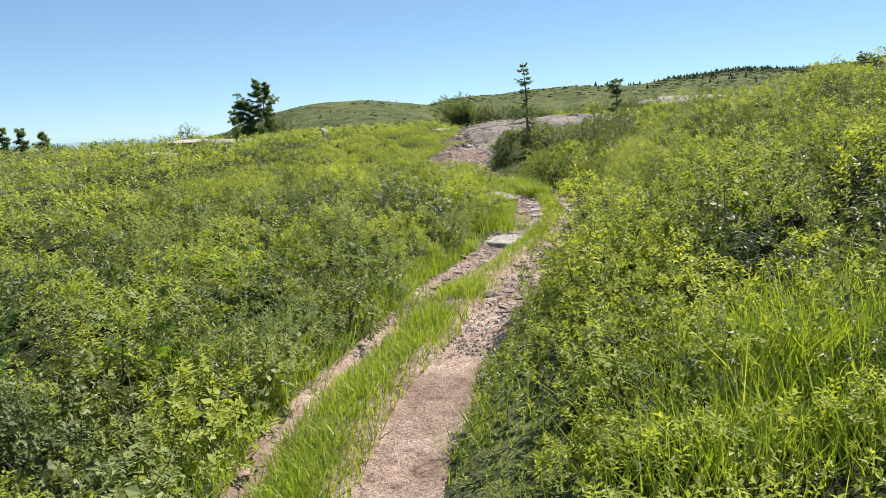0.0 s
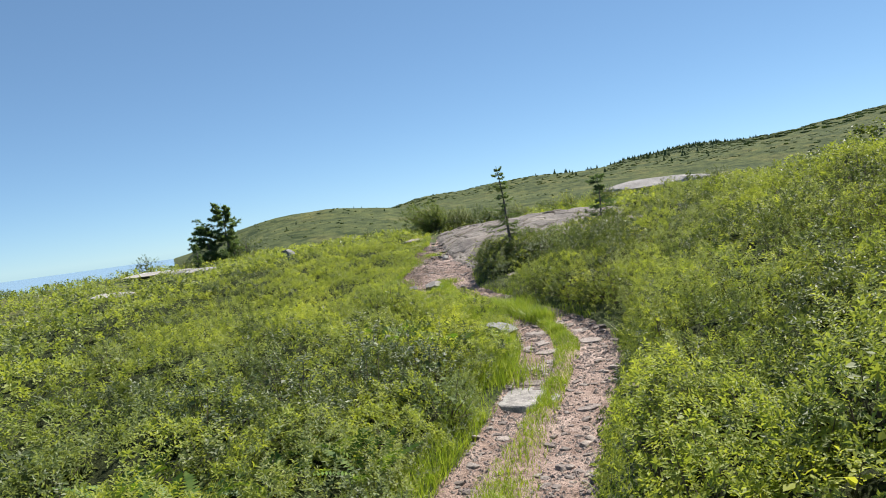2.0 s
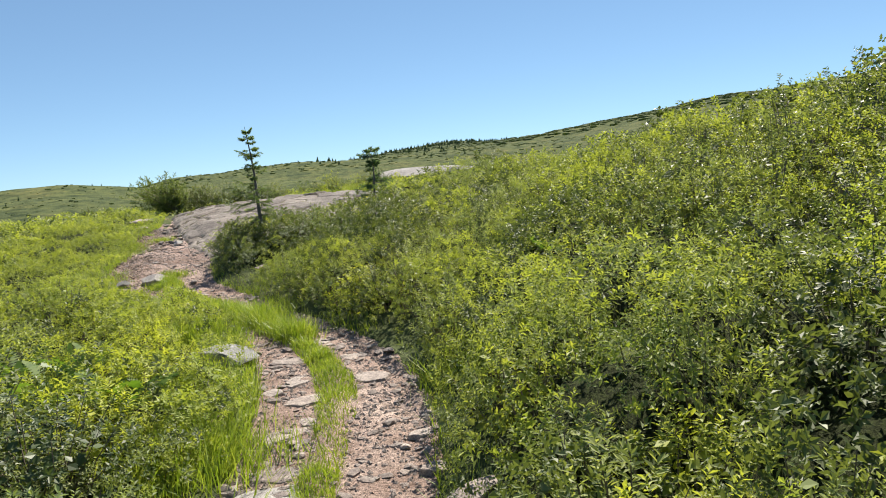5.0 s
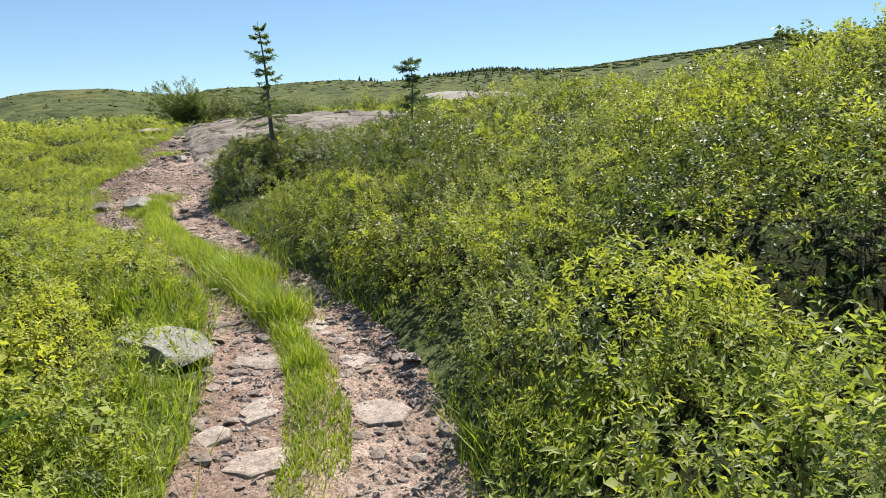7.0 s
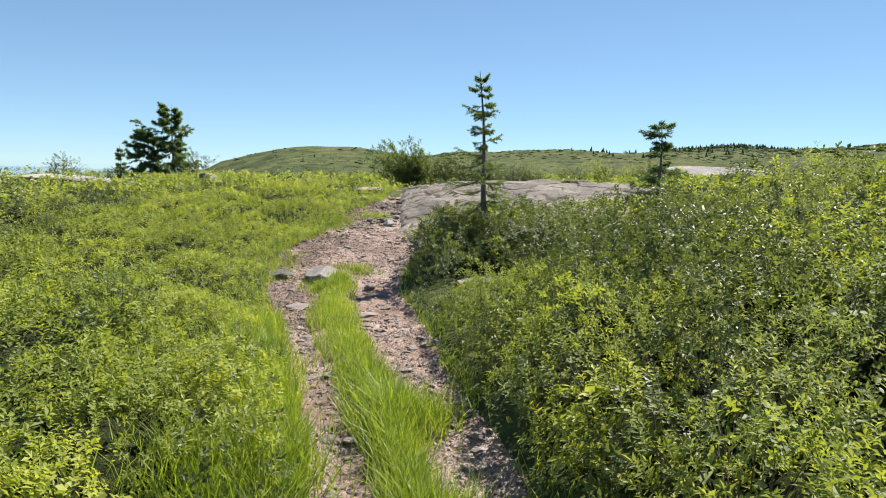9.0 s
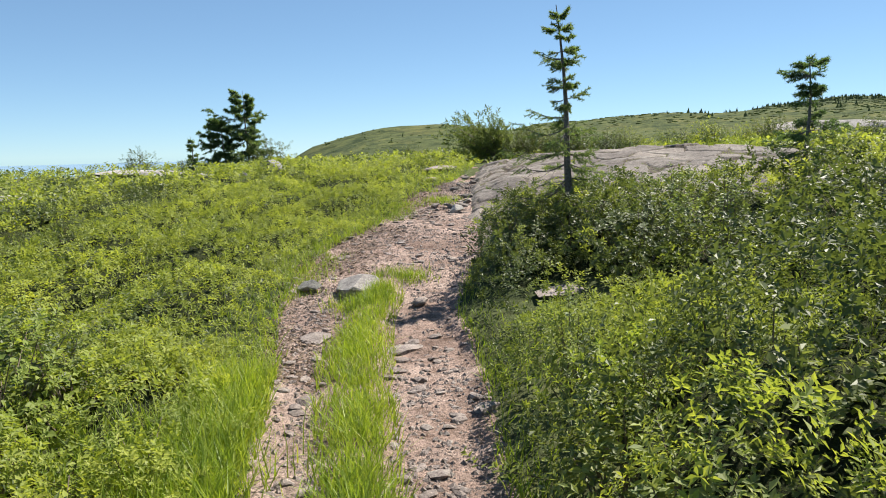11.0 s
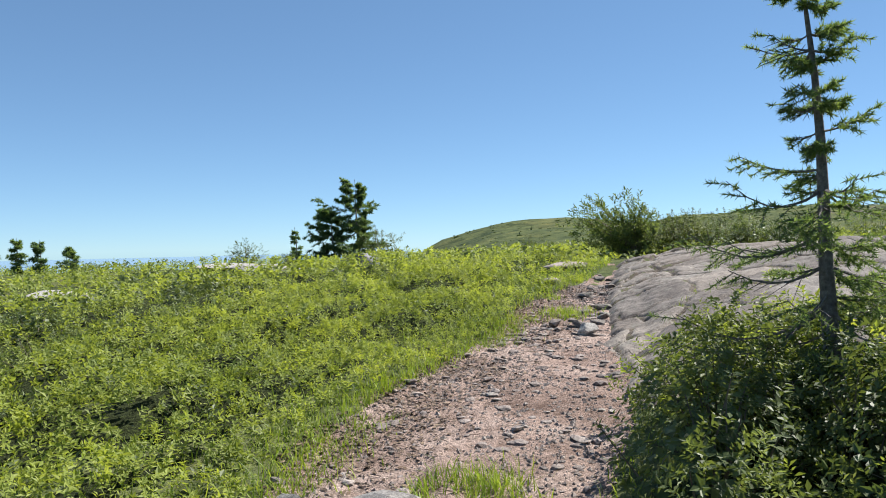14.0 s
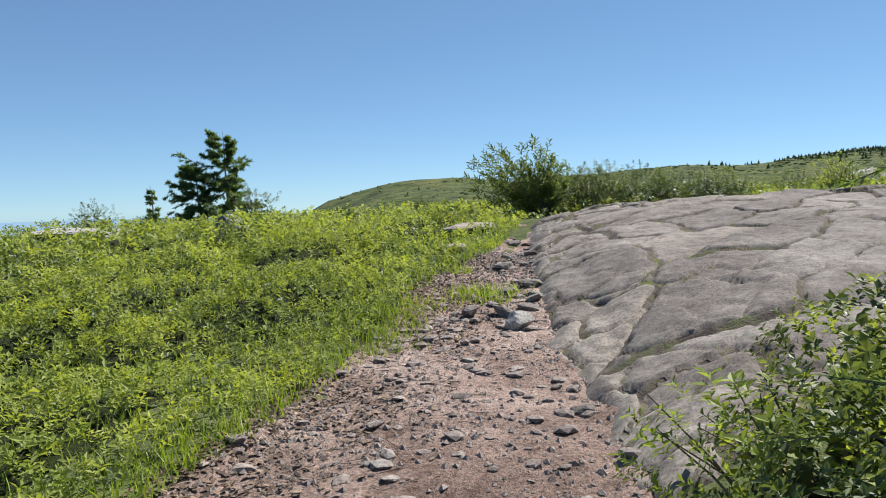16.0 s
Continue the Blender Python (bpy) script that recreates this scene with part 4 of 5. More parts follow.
def build_grass():
    rng = np.random.RandomState(41)
    xs, ys, hs = [], [], []
    # strip between the ruts
    n = 36000
    y = rng.uniform(-1, 20.9, n)
    a, b = table(RUTS[1], y), table(RUTS[2], y)
    x = a + (b - a) * np.clip(0.5 + 0.24 * rng.normal(size=n), 0.02, 0.98)
    keep = fractal(x, y, 1.6, 2) + 0.4 + 0.4 * (y < 6) + 0.3 * ((y > 12.6) & (y < 17.5)) > rng.uniform(0, 0.5, n)
    keep &= ~((y > 7.5) & (y < 12.6) & (rng.rand(n) < 0.55))
    tall = 0.07 + 0.09 * np.clip(fractal(x, y, 0.9, 2) + 0.5, 0, 1) + 0.05 * np.exp(-((y - 15.3) / 1.2) ** 2)
    tall = tall * np.where((y > 7.0) & (y < 12.6), 0.45, 1.0) * np.where(y < 5.5, 0.75, 1.0)
    xs.append(x[keep]), ys.append(y[keep]), hs.append(tall[keep] * rng.uniform(0.6, 1.3, keep.sum()))
    # both borders
    for side in (0, 3):
        n = 17000
        y = rng.uniform(-1, 27, n)
        off = np.abs(rng.normal(size=n)) * (0.22 if side == 0 else 0.16) - 0.03
        x = table(RUTS[side], y) + (-off if side == 0 else off) - (0.2 * fractal(0 * y, y, 0.9, 2) * smooth(16, 20, y) if side == 0 else 0)
        keep = fractal(x, y, 0.8, 2) + 0.25 > rng.uniform(0, 0.6, n)
        keep &= (dome_depth(x, y) < -0.1) & ~((y > 8.6) & (y < 10.6) & (rng.rand(n) < 0.8) & (side == 0))
        base = 0.12 if side == 0 else 0.10
        keep &= (side == 0) | (rng.rand(n) < 0.45)
        xs.append(x[keep]), ys.append(y[keep]), hs.append(base * rng.uniform(0.5, 1.8, keep.sum()) * np.where(y[keep] > 18, 0.6, 1))
    n = 5200
    y = rng.uniform(17.5, 28, n)
    x = table(RUTS[0], y) + np.abs(rng.normal(size=n)) * 0.16
    keep = fractal(x, y, 1.3, 2) > 0.02
    xs.append(x[keep]), ys.append(y[keep]), hs.append(rng.uniform(0.03, 0.11, keep.sum()))
    n = 9000
    y = rng.uniform(12.4, 17.6, n)
    x = table(RUTS[0], y) - 0.42 * rng.rand(n) ** 1.2 - 0.04
    keep = np.hypot((x - 1.1) / 0.33, (y - 12.85) / 0.6) > 1
    xs.append(x[keep]), ys.append(y[keep]), hs.append(rng.uniform(0.1, 0.25, keep.sum()))
    n = 6000
    y = rng.uniform(9.2, 12.7, n)
    x = table(RUTS[1], y) + (table(RUTS[2], y) - table(RUTS[1], y)) * rng.rand(n)
    keep = fractal(x, y, 2.5, 2) > rng.uniform(-0.4, 0.2, n)
    xs.append(x[keep]), ys.append(y[keep]), hs.append(rng.uniform(0.03, 0.085, keep.sum()))
    n = 3000
    y = rng.uniform(7.5, 12.6, n)
    x = table(RUTS[0], y) - 0.4 * rng.rand(n)
    keep = np.hypot((x - 0.75) / 0.5, (y - 9.6) / 0.6) > 1
    xs.append(x[keep]), ys.append(y[keep]), hs.append(rng.uniform(0.06, 0.2, keep.sum()))
    # tall tufts and meadow blades
    for cx, cy, r, n, h in ((1.35, 3.1, 0.5, 1500, 0.36), (0.9, 2.5, 0.4, 1200, 0.26), (1.9, 2.9, 0.5, 1200, 0.3), (1.5, 2.3, 0.5, 900, 0.24), (2.4, 3.6, 0.6, 900, 0.3), (-1.35, 4.4, 0.35, 700, 0.34), (0.5, 10.6, 0.45, 1500, 0.26), (0.35, 12.0, 0.4, 900, 0.2), (0.75, 14.2, 0.4, 1500, 0.28), (0.2, 16.2, 0.5, 1000, 0.25),
                            (1.75, 13.8, 0.18, 600, 0.26), (1.55, 15.2, 0.25, 1200, 0.24), (-0.8, 6.4, 0.5, 800, 0.28), (2.7, 11.0, 0.35, 300, 0.35), (3.6, 18.0, 0.6, 500, 0.25), (2.8, 18.2, 0.7, 1400, 0.16), (0.65, 20.9, 0.22, 400, 0.12),
                            (0.45, 25.9, 0.3, 500, 0.1), (0.35, 19.9, 0.25, 400, 0.13)):
        xs.append(cx + r * rng.normal(size=n) * 0.6), ys.append(cy + r * rng.normal(size=n) * 0.6), hs.append(h * rng.uniform(0.6, 1.25, n))
    n = 9000
    y = rng.uniform(17, 32, n)
    x = table(RUTS[0], y) - rng.uniform(0, 1, n) ** 1.5 * 7
    xs.append(x), ys.append(y), hs.append(rng.uniform(0.08, 0.2, n))
    n = 6000
    x = rng.uniform(3.2, 11, n)
    xs.append(x), ys.append(rng.uniform(33.6, 37.5, n)), hs.append(rng.uniform(0.15, 0.4, n))
    x, y, h = np.concatenate(xs), np.concatenate(ys), np.concatenate(hs)
    z = top_height(x, y) - 0.01
    normal = np.stack([0.25 * rng.normal(size=len(x)), 0.25 * rng.normal(size=len(x)), np.ones(len(x))], -1)
    turns = frames_to(normal, rng)
    verts, faces, base = [], [], 0
    for v in range(3):
        tv, tf = blade_template((0.2, 0.5, 0.9)[v])
        s = slice(v, None, 3)
        t = turns[s].copy()
        width = 0.005 + 0.004 * rng.rand(len(x[s]))
        t[:, :, 0] *= (width / h[s])[:, None]
        a, b = scatter(tv, tf, np.stack([x[s], y[s], z[s]], -1), t, h[s])
        verts.append(a), faces.append(b + base)
        base += len(a)
    ob = new("grass", mesh_from("grass", np.concatenate(verts), np.concatenate(faces), GRASS))
    tagged(ob, "yellow-green grass along and between the ruts", "grass", kind="stuff")


def frond_mesh(seed):
    rng = np.random.RandomState(seed)
    verts, faces = [], []
    n = 17
    for i in range(n):
        t = (i + 0.5) / n
        c = np.array([0, 0.62 * t, 0.42 * t - 0.34 * t * t])
        size = 0.16 * math.sin(math.pi * min(1, t * 0.9 + 0.13)) ** 0.8 * rng.uniform(0.85, 1.1)
        for s in (-1, 1):
            d = np.array([s * 0.93, 0.36, -0.12])
            w = np.array([0, 0.017, 0.006])
            k = len(verts)
            verts += [c, c + d * size * 0.45 + w, c + d * size, c + d * size * 0.4 - w]
            faces += [(k, k + 1, k + 2, k + 3)]
    return mesh_from("frond", verts, faces, FERN)


def build_ferns():
    rng = np.random.RandomState(61)
    fronds = [frond_mesh(i) for i in range(3)]
    proto = None
    spots = [(-2.3, 5.4), (-2.9, 6.2), (-1.9, 6.9), (-1.4, 7.4), (-1.0, 8.0), (-2.6, 7.7), (-3.3, 5.0), (-1.8, 4.3), (-2.7, 3.9), (-0.7, 7.5), (-3.6, 7.0), (-0.3, 12.9), (0.1, 11.4), (-0.5, 12.0), (-0.9, 13.2), (5.0, 9.4),
             (4.3, 8.2), (5.6, 11.8), (4.4, 12.8), (2.6, 6.2)]
    for x, y in spots:
        m = pose(x, y, float(land(x, y)) + 0.12, 0, 0, rng.uniform(0, 360)) @ Matrix.Scale(rng.uniform(0.8, 1.15), 4)
        if proto is None:
            proto = root("fern", "light green fern with feathery arching fronds", "fern", "ferns in the shrubs")
            for i in range(7):
                f = child("frond", fronds[i % 3], proto)
                f.matrix_basis = pose(0, 0, 0, rng.uniform(5, 30), 0, i * 51 + rng.uniform(-12, 12))
            proto.matrix_basis = m
        else:
            copy_thing(proto, m)


def conifer(name, x, y, tall, spread, whorls, lean, flag, seed, label, needle=0.016, per=26, bare=0.25, twigs=9, width=0.09, dead=0.0):
    """A spruce: leaning trunk, whorls of limbs with twigs, and needles. flag: how far the wind has combed the limbs towards -x."""
    rng = np.random.RandomState(seed)
    z0 = float(land(x, y)) - 0.08
    trunk = []
    for t in np.linspace(0, 1, 9):
        trunk.append((lean[0] * t * tall + 0.02 * math.sin(7 * t + seed), lean[1] * t * tall, t * tall))
    trunk = np.array(trunk)
    top = root(name, label, "tree")
    top.matrix_basis = pose(x, y, z0)
    tv, tf = tubes([(trunk, 0.016 * tall + 0.012, 0.004)], 8)
    child("trunk", mesh_from("trunk", tv, tf, BARK, False), top)
    limbs, twig_lines, places, dirs = [], [], [], []
    marks = np.linspace(0, 1, 6)
    for w in range(whorls):
        t = bare + (0.985 - bare) * (w + rng.uniform(-0.3, 0.3)) / whorls
        c = np.array([np.interp(t, np.linspace(0, 1, 9), trunk[:, i]) for i in range(3)])
        reach = (spread * (1 - t) ** 0.7 + 0.05) * rng.uniform(0.5, 1.25)
        for b in range(rng.randint(2, 7)):
            a = rng.uniform(0, 2 * np.pi)
            d = np.array([math.cos(a), math.sin(a), 0])
            windward = max(0.0, -d[0])
            bald = rng.rand() < dead * windward and t < 0.9
            length = reach * rng.uniform(0.45, 1.15) * (1 + flag * (-d[0]) * 0.75) * (1.05 if bald else 1)
            up = -0.32 + 0.95 * max(0.0, t - 0.3) ** 1.4 + rng.uniform(-0.2, 0.2)
            sag, lift = rng.uniform(0.0, 0.25), rng.uniform(0.1, 0.35)
            line = np.array([c + d * length * q + np.array([-flag * 0.25 * q * q * length, 0, length * (up * q - sag * math.sin(q * 2.6) + lift * q * q)]) for q in marks])
            limbs.append((line, 0.005 + 0.008 * length, 0.002))
            along = line[-1] - line[0]
            along = along / (np.linalg.norm(along) + 1e-6)
            for k in range(twigs):
                q = 0.18 + 0.82 * (k + rng.rand()) / twigs
                p = np.array([np.interp(q, marks, line[:, i]) for i in range(3)])
                side = 1 if k % 2 else -1
                td = along * 0.7 + side * rng.uniform(0.3, 0.8) * np.array([-along[1], along[0], 0]) + np.array([0, 0, rng.uniform(-0.6, 0.15)])
                td /= np.linalg.norm(td)
                tl = length * 0.36 * (1.1 - 0.6 * q) * rng.uniform(0.6, 1.25) + 0.035
                twig_lines.append(([p, p + td * tl * 0.5 + np.array([0, 0, 0.01 * tl]), p + td * tl], 0.0028, 0.001))
                if rng.rand() < (0.85 if bald and q < 0.85 else 0.08):
                    continue
                for r in range(per):
                    places.append(p + td * tl * rng.uniform(0.05, 1.0))
                    dirs.append(td * 0.7 + rng.normal(size=3) * 0.6 + np.array([0, 0, 0.15]))
    lv, lf = tubes(limbs + twig_lines, 3)
    child("branch_work", mesh_from("branch_work", lv, lf, BARK), top)["kind"] = "stuff"
    places, dirs = np.array(places), np.array(dirs)
    tri = np.array([(-width, 0, 0), (width, 0, 0), (0, 0, 1.0)])
    nv, nf = scatter(tri, np.array([(0, 1, 2)]), places, frames_to(dirs, rng), needle * rng.uniform(0.8, 1.4, len(places)))
    child("crown", mesh_from("crown", nv, nf, NEEDLE), top)


def build_trees():
    conifer("spruce", 2.42, 21.1, 2.6, 0.58, 22, (-0.07, 0.0), 0.15, 3, "slender dark green spruce with sparse branches beside the path", 0.028, 52, 0.15, 11, 0.09, 0.6)
    conifer("spruce", 5.0, 21.9, 1.8, 0.72, 12, (-0.01, 0), 0.1, 9, "small thin spruce standing in the shrubs", 0.036, 40, 0.34, 10)
    conifer("spruce", -10.8, 46.6, 3.6, 1.9, 17, (-0.05, 0), 0.4, 14, "dense wind-combed dark spruce on the crest", 0.12, 42, 0.03, 13, 0.13)
    conifer("spruce", -11.8, 46.4, 2.5, 1.5, 12, (-0.12, 0), 0.55, 15, "smaller wind-combed spruce leaning beside another spruce", 0.12, 42, 0.03, 13, 0.13)
    conifer("spruce", -11.5, 42.3, 1.6, 0.32, 8, (-0.05, 0), 0.2, 16, "tiny spruce sapling on the grassy crest", 0.1, 12, 0.1, 7, 0.2)
    for x, y, h, s in ((-23.7, 42.7, 1.6, 17), (-24.6, 42.4, 1.7, 18), (-23.0, 43.6, 1.35, 19), (-26.3, 42.6, 1.9, 20)):
        conifer("spruce", x, y, h, 0.55, 12, (-0.04, 0), 0.35, s, "small wind-bent spruce far off on the slope", 0.12, 16, 0.05, 7, 0.12)


def windblown_bush():
    """A deciduous bush combed by the wind on top of the outcrop."""
    rng = np.random.RandomState(77)
    x, y = 0.9, 34.4
    top = root("windswept_bush", "green windswept bush leaning over the grey rock", "bush")
    top.matrix_basis = pose(x, y, float(land(x, y)) - 0.05)
    lines, tips, dirs = [], [], []
    for i in range(46):
        a, l = rng.uniform(0, 2 * np.pi), rng.uniform(0.4, 1.1)
        d = np.array([math.cos(a) * 0.7 - 0.15, math.sin(a) * 0.5, 1.0]) * np.array([1, 1, 1.2 * l])
        mid = d * 0.5 + np.array([0.08, 0, 0.05])
        tip = d + np.array([-0.42 * l, 0, -0.05]) + rng.normal(size=3) * 0.06
        lines.append(([np.zeros(3), mid, tip], 0.014, 0.003))
        for s in np.linspace(0.35, 1.05, 11):
            p = (1 - s) ** 2 * 0 + 2 * s * (1 - s) * mid + s * s * tip + rng.normal(size=3) * 0.11
            tips.append(p)
            dirs.append(d + np.array([-0.5, 0, 0]) + rng.normal(size=3) * 0.35)
    sv, sf = tubes(lines, 4)
    child("woody_base", mesh_from("woody_base", sv, sf, STEM), top)["kind"] = "stuff"
    tv, tf = shoot(9, 0.10, 0.035, 30, 0.2, rng, True)
    v, f = scatter(tv, tf, np.array(tips), frames_to(np.array(dirs), rng), rng.uniform(0.7, 1.2, len(tips)))
    child("foliage", mesh_from("foliage", v, f, LEAF_BUSH), top)


def build_far_woods():
    """Trees and scrub on the far hills."""
    rng = np.random.RandomState(91)
    cone_v = np.array([(math.cos(a) * 0.3, math.sin(a) * 0.3, 0.0) for a in np.arange(6) * math.pi / 3] + [(0, 0, 1.0)])
    cone_f = np.array([(i, (i + 1) % 6, 6) for i in range(6)])
    bm = bmesh.new()
    bmesh.ops.create_icosphere(bm, subdivisions=1, radius=0.5)
    ball_v = np.array([(v.co.x, v.co.y, v.co.z * 0.5) for v in bm.verts]) * (1 + 0.45 * (rng.rand(len(bm.verts), 1) - 0.5))
    ball_f = np.array([[v.index for v in f.verts] for f in bm.faces])
    bm.free()
    for name, tv, tf, mat, zones, label in (
            ("far_spruce_wood", cone_v, cone_f, LEAF_WOOD, ((620, 70, -26, -16, 420, 1.8, 3.6), (620, 70, -60, -26, 150, 1.2, 2.4), (420, 60, -24, -10, 40, 1.6, 3.0), (230, 50, -8, 14, 14, 0.7, 1.4)), "dark spruce wood on the far ridge"),
            ("far_scrub", ball_v, ball_f, LEAF_HILL, ((420, 75, -50, 4, 2200, 0.8, 2.8), (230, 60, -14, 15, 420, 0.3, 1.1), (610, 90, -60, -9, 5000, 3.0, 7.5), (130, 60, -45, 12, 200, 0.3, 0.7)), "green scrub dotted over the distant hills")):
        verts, faces, base = [], [], 0
        for dist, wide, a0, a1, n, lo, hi in zones:
            r = dist + wide * rng.uniform(-1, 0.25, n)
            az = np.radians(rng.uniform(a0, a1, n))
            x, y = 0.8 - r * np.sin(az), 10 + r * np.cos(az)
            keep = fractal(x, y, 4.0 / dist, 3) > rng.uniform(-0.5, 0.35, n)
            x, y = x[keep], y[keep]
            size = rng.uniform(lo, hi, len(x))
            places = np.stack([x, y, land(x, y) - 0.05 * size], -1)
            up = np.stack([0.05 * rng.normal(size=len(x)), 0.05 * rng.normal(size=len(x)), np.ones(len(x))], -1)
            a, b = scatter(tv, tf, places, frames_to(up, rng), size)
            verts.append(a), faces.append(b + base)
            base += len(a)
        ob = new(name, mesh_from(name, np.concatenate(verts), np.concatenate(faces), mat))
        tagged(ob, label, "trees", kind="stuff")


# Bare places in the plant cover: x, y, half sizes
BARE = [(-12.6, 40.0, (3.4, 2.6)), (-9.5, 37.1, (1.8, 1.2)), (-11.5, 30.8, (1.5, 1.0)), (2.2, 19.4, (0.42, 0.55)), (20, 57, (5.0, 1.6)), (0.95, 13.1, (0.36, 0.4)), (-0.1, 28.0, (0.3, 0.25)), (-5.4, 33.6, (0.8, 1.1)), (-6.4, 34.2, (0.6, 0.8))]


def build_stones():
    rng = np.random.RandomState(71)
    slab = [stone_mesh("stone", 20 + i, 0.25, mat=GREY_STONE if i == 0 else None) for i in range(4)]
    boulder = [stone_mesh("boulder", 40 + i, 0.62, mat=GREY_STONE) for i in range(3)]
    put_stone(slab_mesh(3), 0.79, 9.75, 0.85, 1.0, 0.42, 8, 1.4, "large flat pale grey slab in the path")
    put_stone(boulder[0], 0.9, 13.1, 0.66, 0.8, 0.6, 20, 0.75, "rounded pale grey boulder half buried in grass", name="boulder")
    put_stone(stone_mesh("boulder", 47, 0.55, mat=PALE_STONE), 0.22, 20.32, 0.62, 0.6, 0.55, 15, 0.6, "pale grey boulder set in the path", name="boulder")
    put_stone(boulder[2], -0.28, 20.45, 0.26, 0.3, 0.26, 60, 0.2, "weathered brown stone set in the path", name="boulder")
    put_stone(stone_mesh("boulder", 44, 0.62, mat=PALE_STONE), 0.78, 24.95, 0.3, 0.24, 0.28, 40, 0.1, "rounded grey stone lying on the path", name="boulder")
    put_stone(stone_mesh("boulder", 45, 0.62), 0.42, 25.2, 0.2, 0.18, 0.2, 10, 0.2, "rounded grey stone lying on the path", name="boulder")
    put_stone(boulder[0], -5.48, 34.3, 0.75, 0.6, 1.7, 30, 0.1, "grey boulder standing in the low heath", name="boulder")
    put_stone(boulder[1], -6.4, 34.6, 0.4, 0.35, 0.45, 80, 0.0, "small grey boulder in the low heath", name="boulder")
    put_stone(slab[1], -0.1, 28.0, 0.45, 0.3, 0.6, 5, 0.2, "grey stone beside the path", name="boulder")
    put_stone(slab[2], -0.05, 30.5, 1.5, 0.9, 1.0, 70, 0.35, "grey bedrock hump at the path's edge", name="boulder")
    put_stone(slab[1], 2.15, 19.6, 0.6, 0.45, 0.6, 30, 0.85, "pale grey rock among the shrubs", name="boulder")
    put_stone(slab[3], 3.2, 18.3, 0.4, 0.22, 0.4, 0, 0.0, "pale stone among the shrubs", name="boulder")
    put_stone(slab[2], 1.85, 9.2, 0.42, 0.26, 0.55, 25, 0.0, "angular pale stone beside the rut", name="boulder")
    put_stone(slab_mesh(80, 7, STONE), 2.05, 11.95, 0.4, 0.36, 0.4, 80, 1.7, "flat stone in the rut")
    put_stone(slab_mesh(81, 6, STONE), 1.42, 11.6, 0.46, 0.32, 0.4, 10, 1.7, "flat stone in the rut")
    put_stone(slab[2], 0.95, 18.75, 0.4, 0.28, 0.45, 30, 0.6, "flat stone in the rut")
    put_stone(slab[3], 0.2, 19.0, 0.4, 0.5, 0.4, 20, 0.8, "flat stone in the rut")
    put_stone(slab[2], 0.92, 20.0, 0.24, 0.17, 0.5, 60, 0.0, "dark angular stone in the rut")
    put_stone(slab[3], 0.36, 6.8, 0.22, 0.16, 0.4, 20, 0.2, "small pale stone in the rut")
    bedded = [slab_mesh(70 + i, 6 + i, STONE) for i in range(4)]
    ledge = stone_mesh("boulder", 20, 0.25, mat=PALE_STONE)
    for x, y, a, b in ((-12.6, 40.8, 5.2, 2.4), (-9.5, 37.3, 2.8, 1.4), (-11.5, 31.0, 2.2, 1.2), (19.8, 57.0, 11.0, 4.0)):
        put_stone(ledge, x, y, a, b, 2.2 if a < 6 else 9.0, rng.uniform(-8, 8), 0.45, "flat grey bedrock patch in the heath", name="boulder")
    for px, py, a, b, turn in ((1.3, 12.7, 0.4, 0.3, 20), (1.45, 12.2, 0.45, 0.3, 60), (1.2, 11.0, 0.36, 0.26, 10), (1.35, 11.1, 0.3, 0.2, 40), (1.15, 11.9, 0.34, 0.24, 5), (1.5, 13.0, 0.5, 0.32, 70), (2.1, 12.8, 0.45, 0.25, 15),
                               (1.95, 13.6, 0.4, 0.25, 35), (2.0, 10.4, 0.3, 0.2, 0), (1.9, 9.8, 0.3, 0.22, 50), (0.95, 10.3, 0.5, 0.35, 20), (1.05, 10.9, 0.4, 0.3, 80), (1.35, 9.2, 0.34, 0.2, 30), (0.4, 8.7, 0.26, 0.18, 20)):
        put_stone(bedded[int(turn / 5) % 4], px, py, a, b, 0.4, turn * 7, 1.8, "flat pale stone bedded in the rut")
    put_stone(boulder[0], 1.15, 2.9, 0.4, 0.3, 0.4, 0, 0.2, "pale rounded stone in the grass", name="boulder")
    chips = [stone_mesh("stone", 60 + i, 0.5, mat=ROCK, fine=2) for i in range(3)]
    for i in range(34):
        y = rng.uniform(22.6, 29.5)
        x = float(np.interp(y, [22.5, 24, 25, 27, 29, 31], [1.3, 1.02, 0.9, 0.85, 0.75, 0.75])) + rng.uniform(-0.25, 0.12)
        w = 0.07 + 0.2 * rng.rand() ** 2
        put_stone(chips[i % 3], x, y, w * 1.3, w, w, rng.uniform(0, 360), rng.uniform(0.2, 0.6), "broken grey rock at the edge of the outcrop", "broken rocks at the outcrop's edge", tilt=(rng.uniform(-12, 8), rng.uniform(-10, 10)))
    count = 0
    while count < 250:
        y = rng.uniform(6.0, 27.5)
        x = rng.uniform(table(RUTS[0], y), table(RUTS[3], y))
        if float(strip_inside(x, y)) > 0.02 or float(dome_depth(x, y)) > 0.1:
            continue
        s = 0.03 + 0.12 * rng.rand() ** 3.0
        put_stone(STONES[rng.randint(8)], x, y, s * rng.uniform(0.9, 1.7), s, s, rng.uniform(0, 360), rng.uniform(0.1, 0.6), "small angular pinkish-grey stone on the path", "loose stones on the path", tilt=(rng.uniform(-10, 6), rng.uniform(-8, 8)))
        count += 1
    # gravel
    n = 38000
    y = rng.uniform(5.0, 28.5, n)
    x = table(RUTS[0], y) + rng.uniform(-0.04, 1.04, n) * (table(RUTS[3], y) - table(RUTS[0], y))
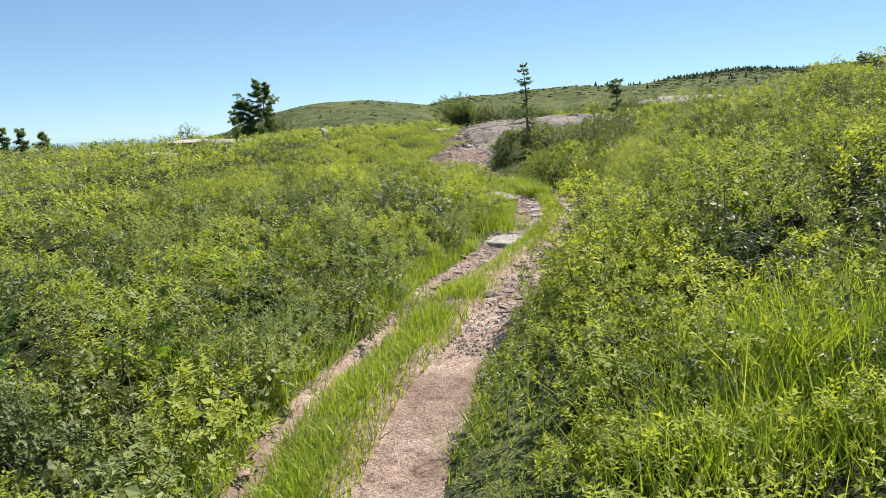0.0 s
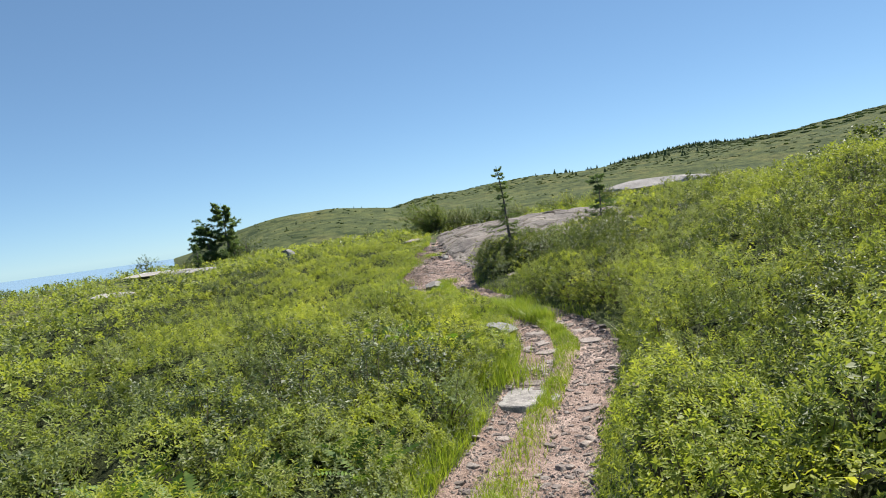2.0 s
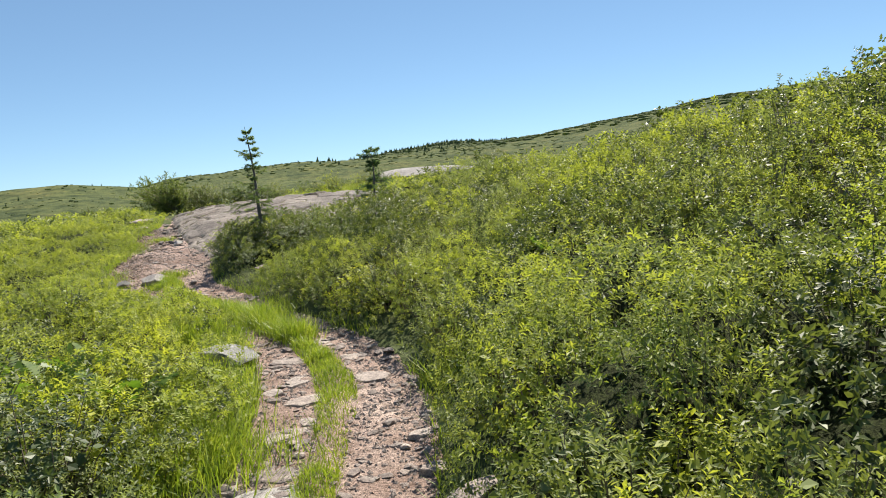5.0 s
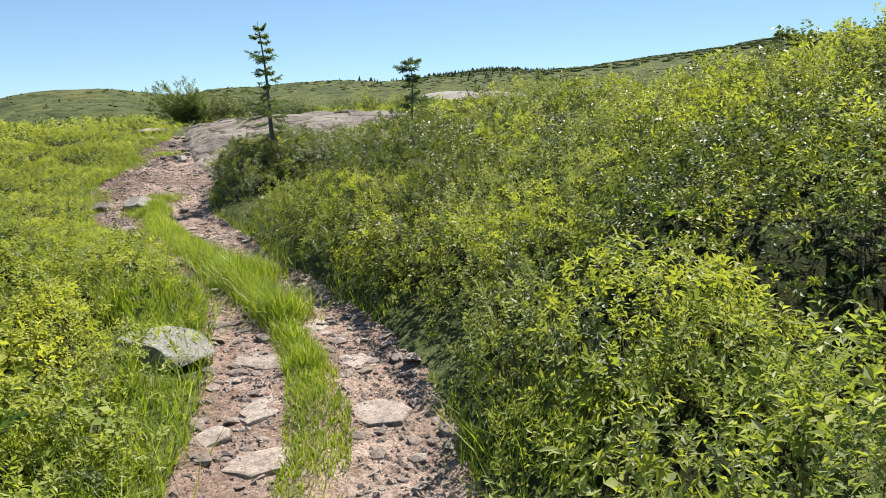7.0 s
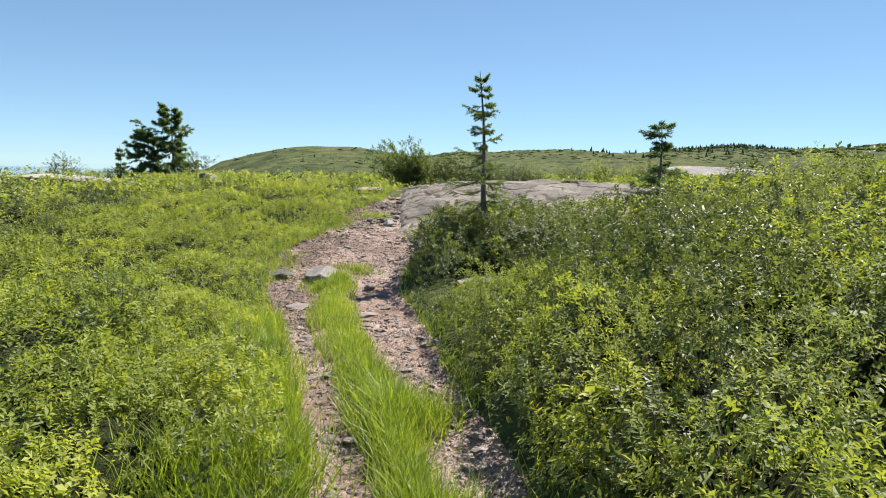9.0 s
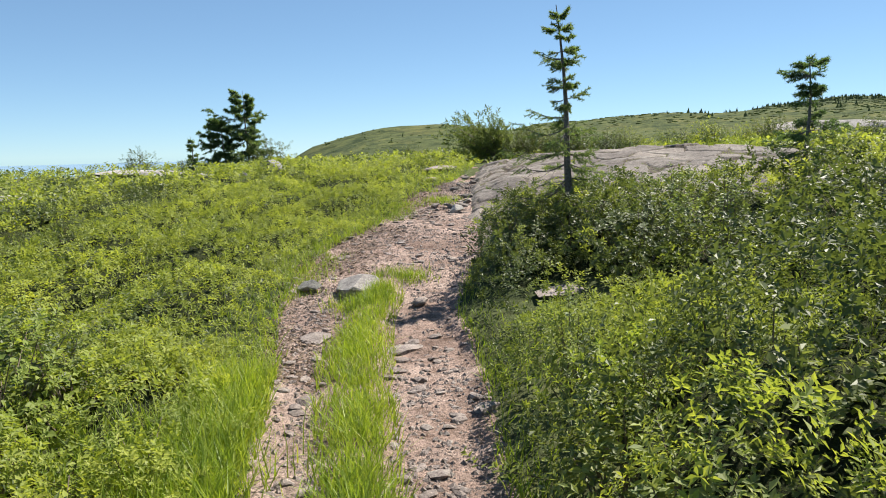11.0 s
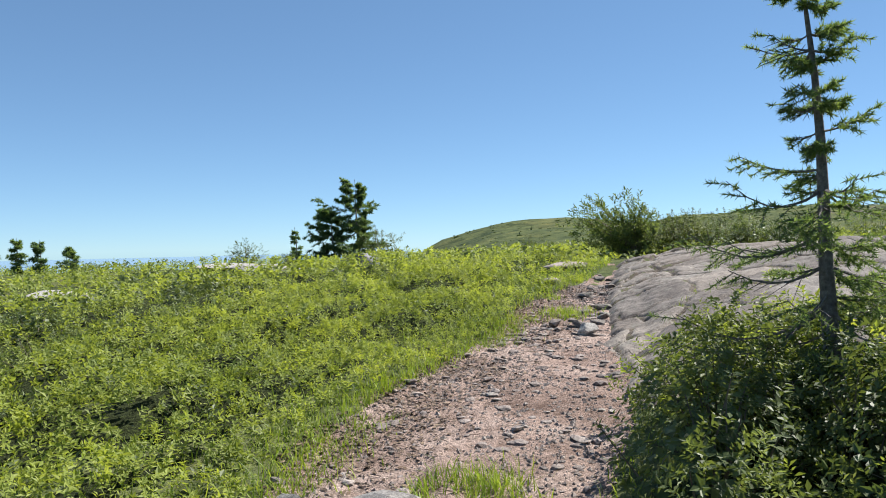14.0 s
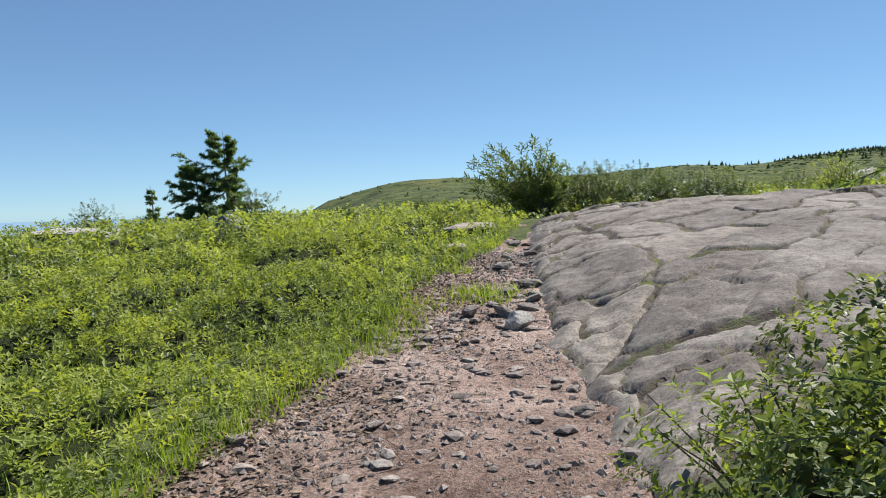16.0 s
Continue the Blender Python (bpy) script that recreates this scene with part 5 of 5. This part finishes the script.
    keep = (strip_inside(x, y) < 0.05) & (fractal(x, y, 1.4, 3) > rng.uniform(-0.6, 0.25, n))
    x, y = x[keep], y[keep]
    pv = np.array([(1, 0.1, -0.2), (0.2, 0.75, -0.2), (-0.9, 0.3, -0.2), (-0.1, -0.8, -0.2), (0.15, -0.05, 0.5)]) * 0.5
    pf = np.array([(0, 1, 4), (1, 2, 4), (2, 3, 4), (3, 0, 4)])
    up = np.stack([0.22 * rng.normal(size=len(x)), 0.22 * rng.normal(size=len(x)), np.ones(len(x))], -1)
    size = 0.013 + 0.045 * rng.rand(len(x)) ** 3
    v, f = scatter(pv, pf, np.stack([x, y, path_height(x, y) + 0.10 * size], -1), frames_to(up, rng), size)
    tagged(new("gravel", mesh_from("gravel", v, f, STONE)), "fine pinkish gravel strewn over the path", "gravel", kind="stuff")
    # rubble
    bm = bmesh.new()
    bmesh.ops.create_icosphere(bm, subdivisions=1, radius=0.5)
    ball = np.array([v.co[:] for v in bm.verts])
    bf = np.array([[v.index for v in q.verts] for q in bm.faces])
    bm.free()
    verts, faces, base = [], [], 0
    for k in range(5):
        n = 420
        y = rng.uniform(6.0, 27.5, n)
        x = table(RUTS[0], y) + rng.uniform(0, 1, n) * (table(RUTS[3], y) - table(RUTS[0], y))
        keep = (strip_inside(x, y) < 0.06) & (fractal(x, y, 1.1, 2) > rng.uniform(-0.5, 0.3, n))
        x, y = x[keep], y[keep]
        shape = ball * np.array([1.0, 0.6 + 0.1 * k, 0.34]) * (1 + 0.5 * (rng.rand(len(ball), 1) - 0.5))
        up = np.stack([0.12 * rng.normal(size=len(x)), 0.12 * rng.normal(size=len(x)), np.ones(len(x))], -1)
        size = 0.04 + 0.10 * rng.rand(len(x)) ** 2.5
        v, f = scatter(shape, bf, np.stack([x, y, path_height(x, y) + 0.03 * size], -1), frames_to(up, rng), size)
        verts.append(v), faces.append(f + base)
        base += len(v)
    tagged(new("rubble", mesh_from("rubble", np.concatenate(verts), np.concatenate(faces), STONE)), "flat pale rubble bedded in the ruts", "rubble", kind="stuff")
    # dead twigs
    n = 1300
    y = rng.uniform(18, 26.5, n)
    x = table(RUTS[0], y) + rng.beta(1.2, 2.2, n) * 1.2
    lines = []
    for a, b in zip(x, y):
        t, l = rng.uniform(0, 2 * np.pi), rng.uniform(0.03, 0.13)
        d = np.array([math.cos(t), math.sin(t), 0]) * l
        p = np.array([a, b, 0])
        pts = np.array([p, p + d * 0.5 + rng.normal(size=3) * 0.01, p + d])
        pts[:, 2] = path_height(pts[:, 0], pts[:, 1]) + 0.006
        lines.append((pts, 0.0022, 0.001))
    v, f = tubes(lines, 3)
    tagged(new("twig_litter", mesh_from("twig_litter", v, f, STEM)), "dry brown twigs littering the path's edge", "twigs", kind="stuff")


def build_litter():
    """Dead leaves blown against the heath side of the path."""
    rng = np.random.RandomState(83)
    n = 11000
    y = rng.uniform(17.8, 28, n)
    x = table(RUTS[0], y) - 0.12 + rng.beta(1.1, 2.4, n) * 1.1
    keep = (fractal(x, y, 1.5, 3) > rng.uniform(-0.5, 0.25, n)) & (dome_depth(x, y) < 0)
    x, y = x[keep], y[keep]
    tv = np.array([(-0.5, 0, 0), (0, -0.28, 0.08), (0.5, 0, 0.1), (0, 0.28, 0.05)])
    up = np.stack([0.3 * rng.normal(size=len(x)), 0.3 * rng.normal(size=len(x)), np.ones(len(x))], -1)
    v, f = scatter(tv, np.array([(0, 1, 2, 3)]), np.stack([x, y, top_height(x, y) + 0.006], -1), frames_to(up, rng), rng.uniform(0.018, 0.05, len(x)))
    tagged(new("leaf_litter", mesh_from("leaf_litter", v, f, LITTER)), "dry brown leaf litter along the heath side of the path", "leaf litter", kind="stuff")


build_ground()
build_path()
build_sea()
build_outcrop()
build_trees()
windblown_bush()
build_far_woods()
build_shade_sheet()
build_shrubs()
build_upright_shrubs()
build_ferns()
build_stones()
build_litter()
build_cover()
build_grass()
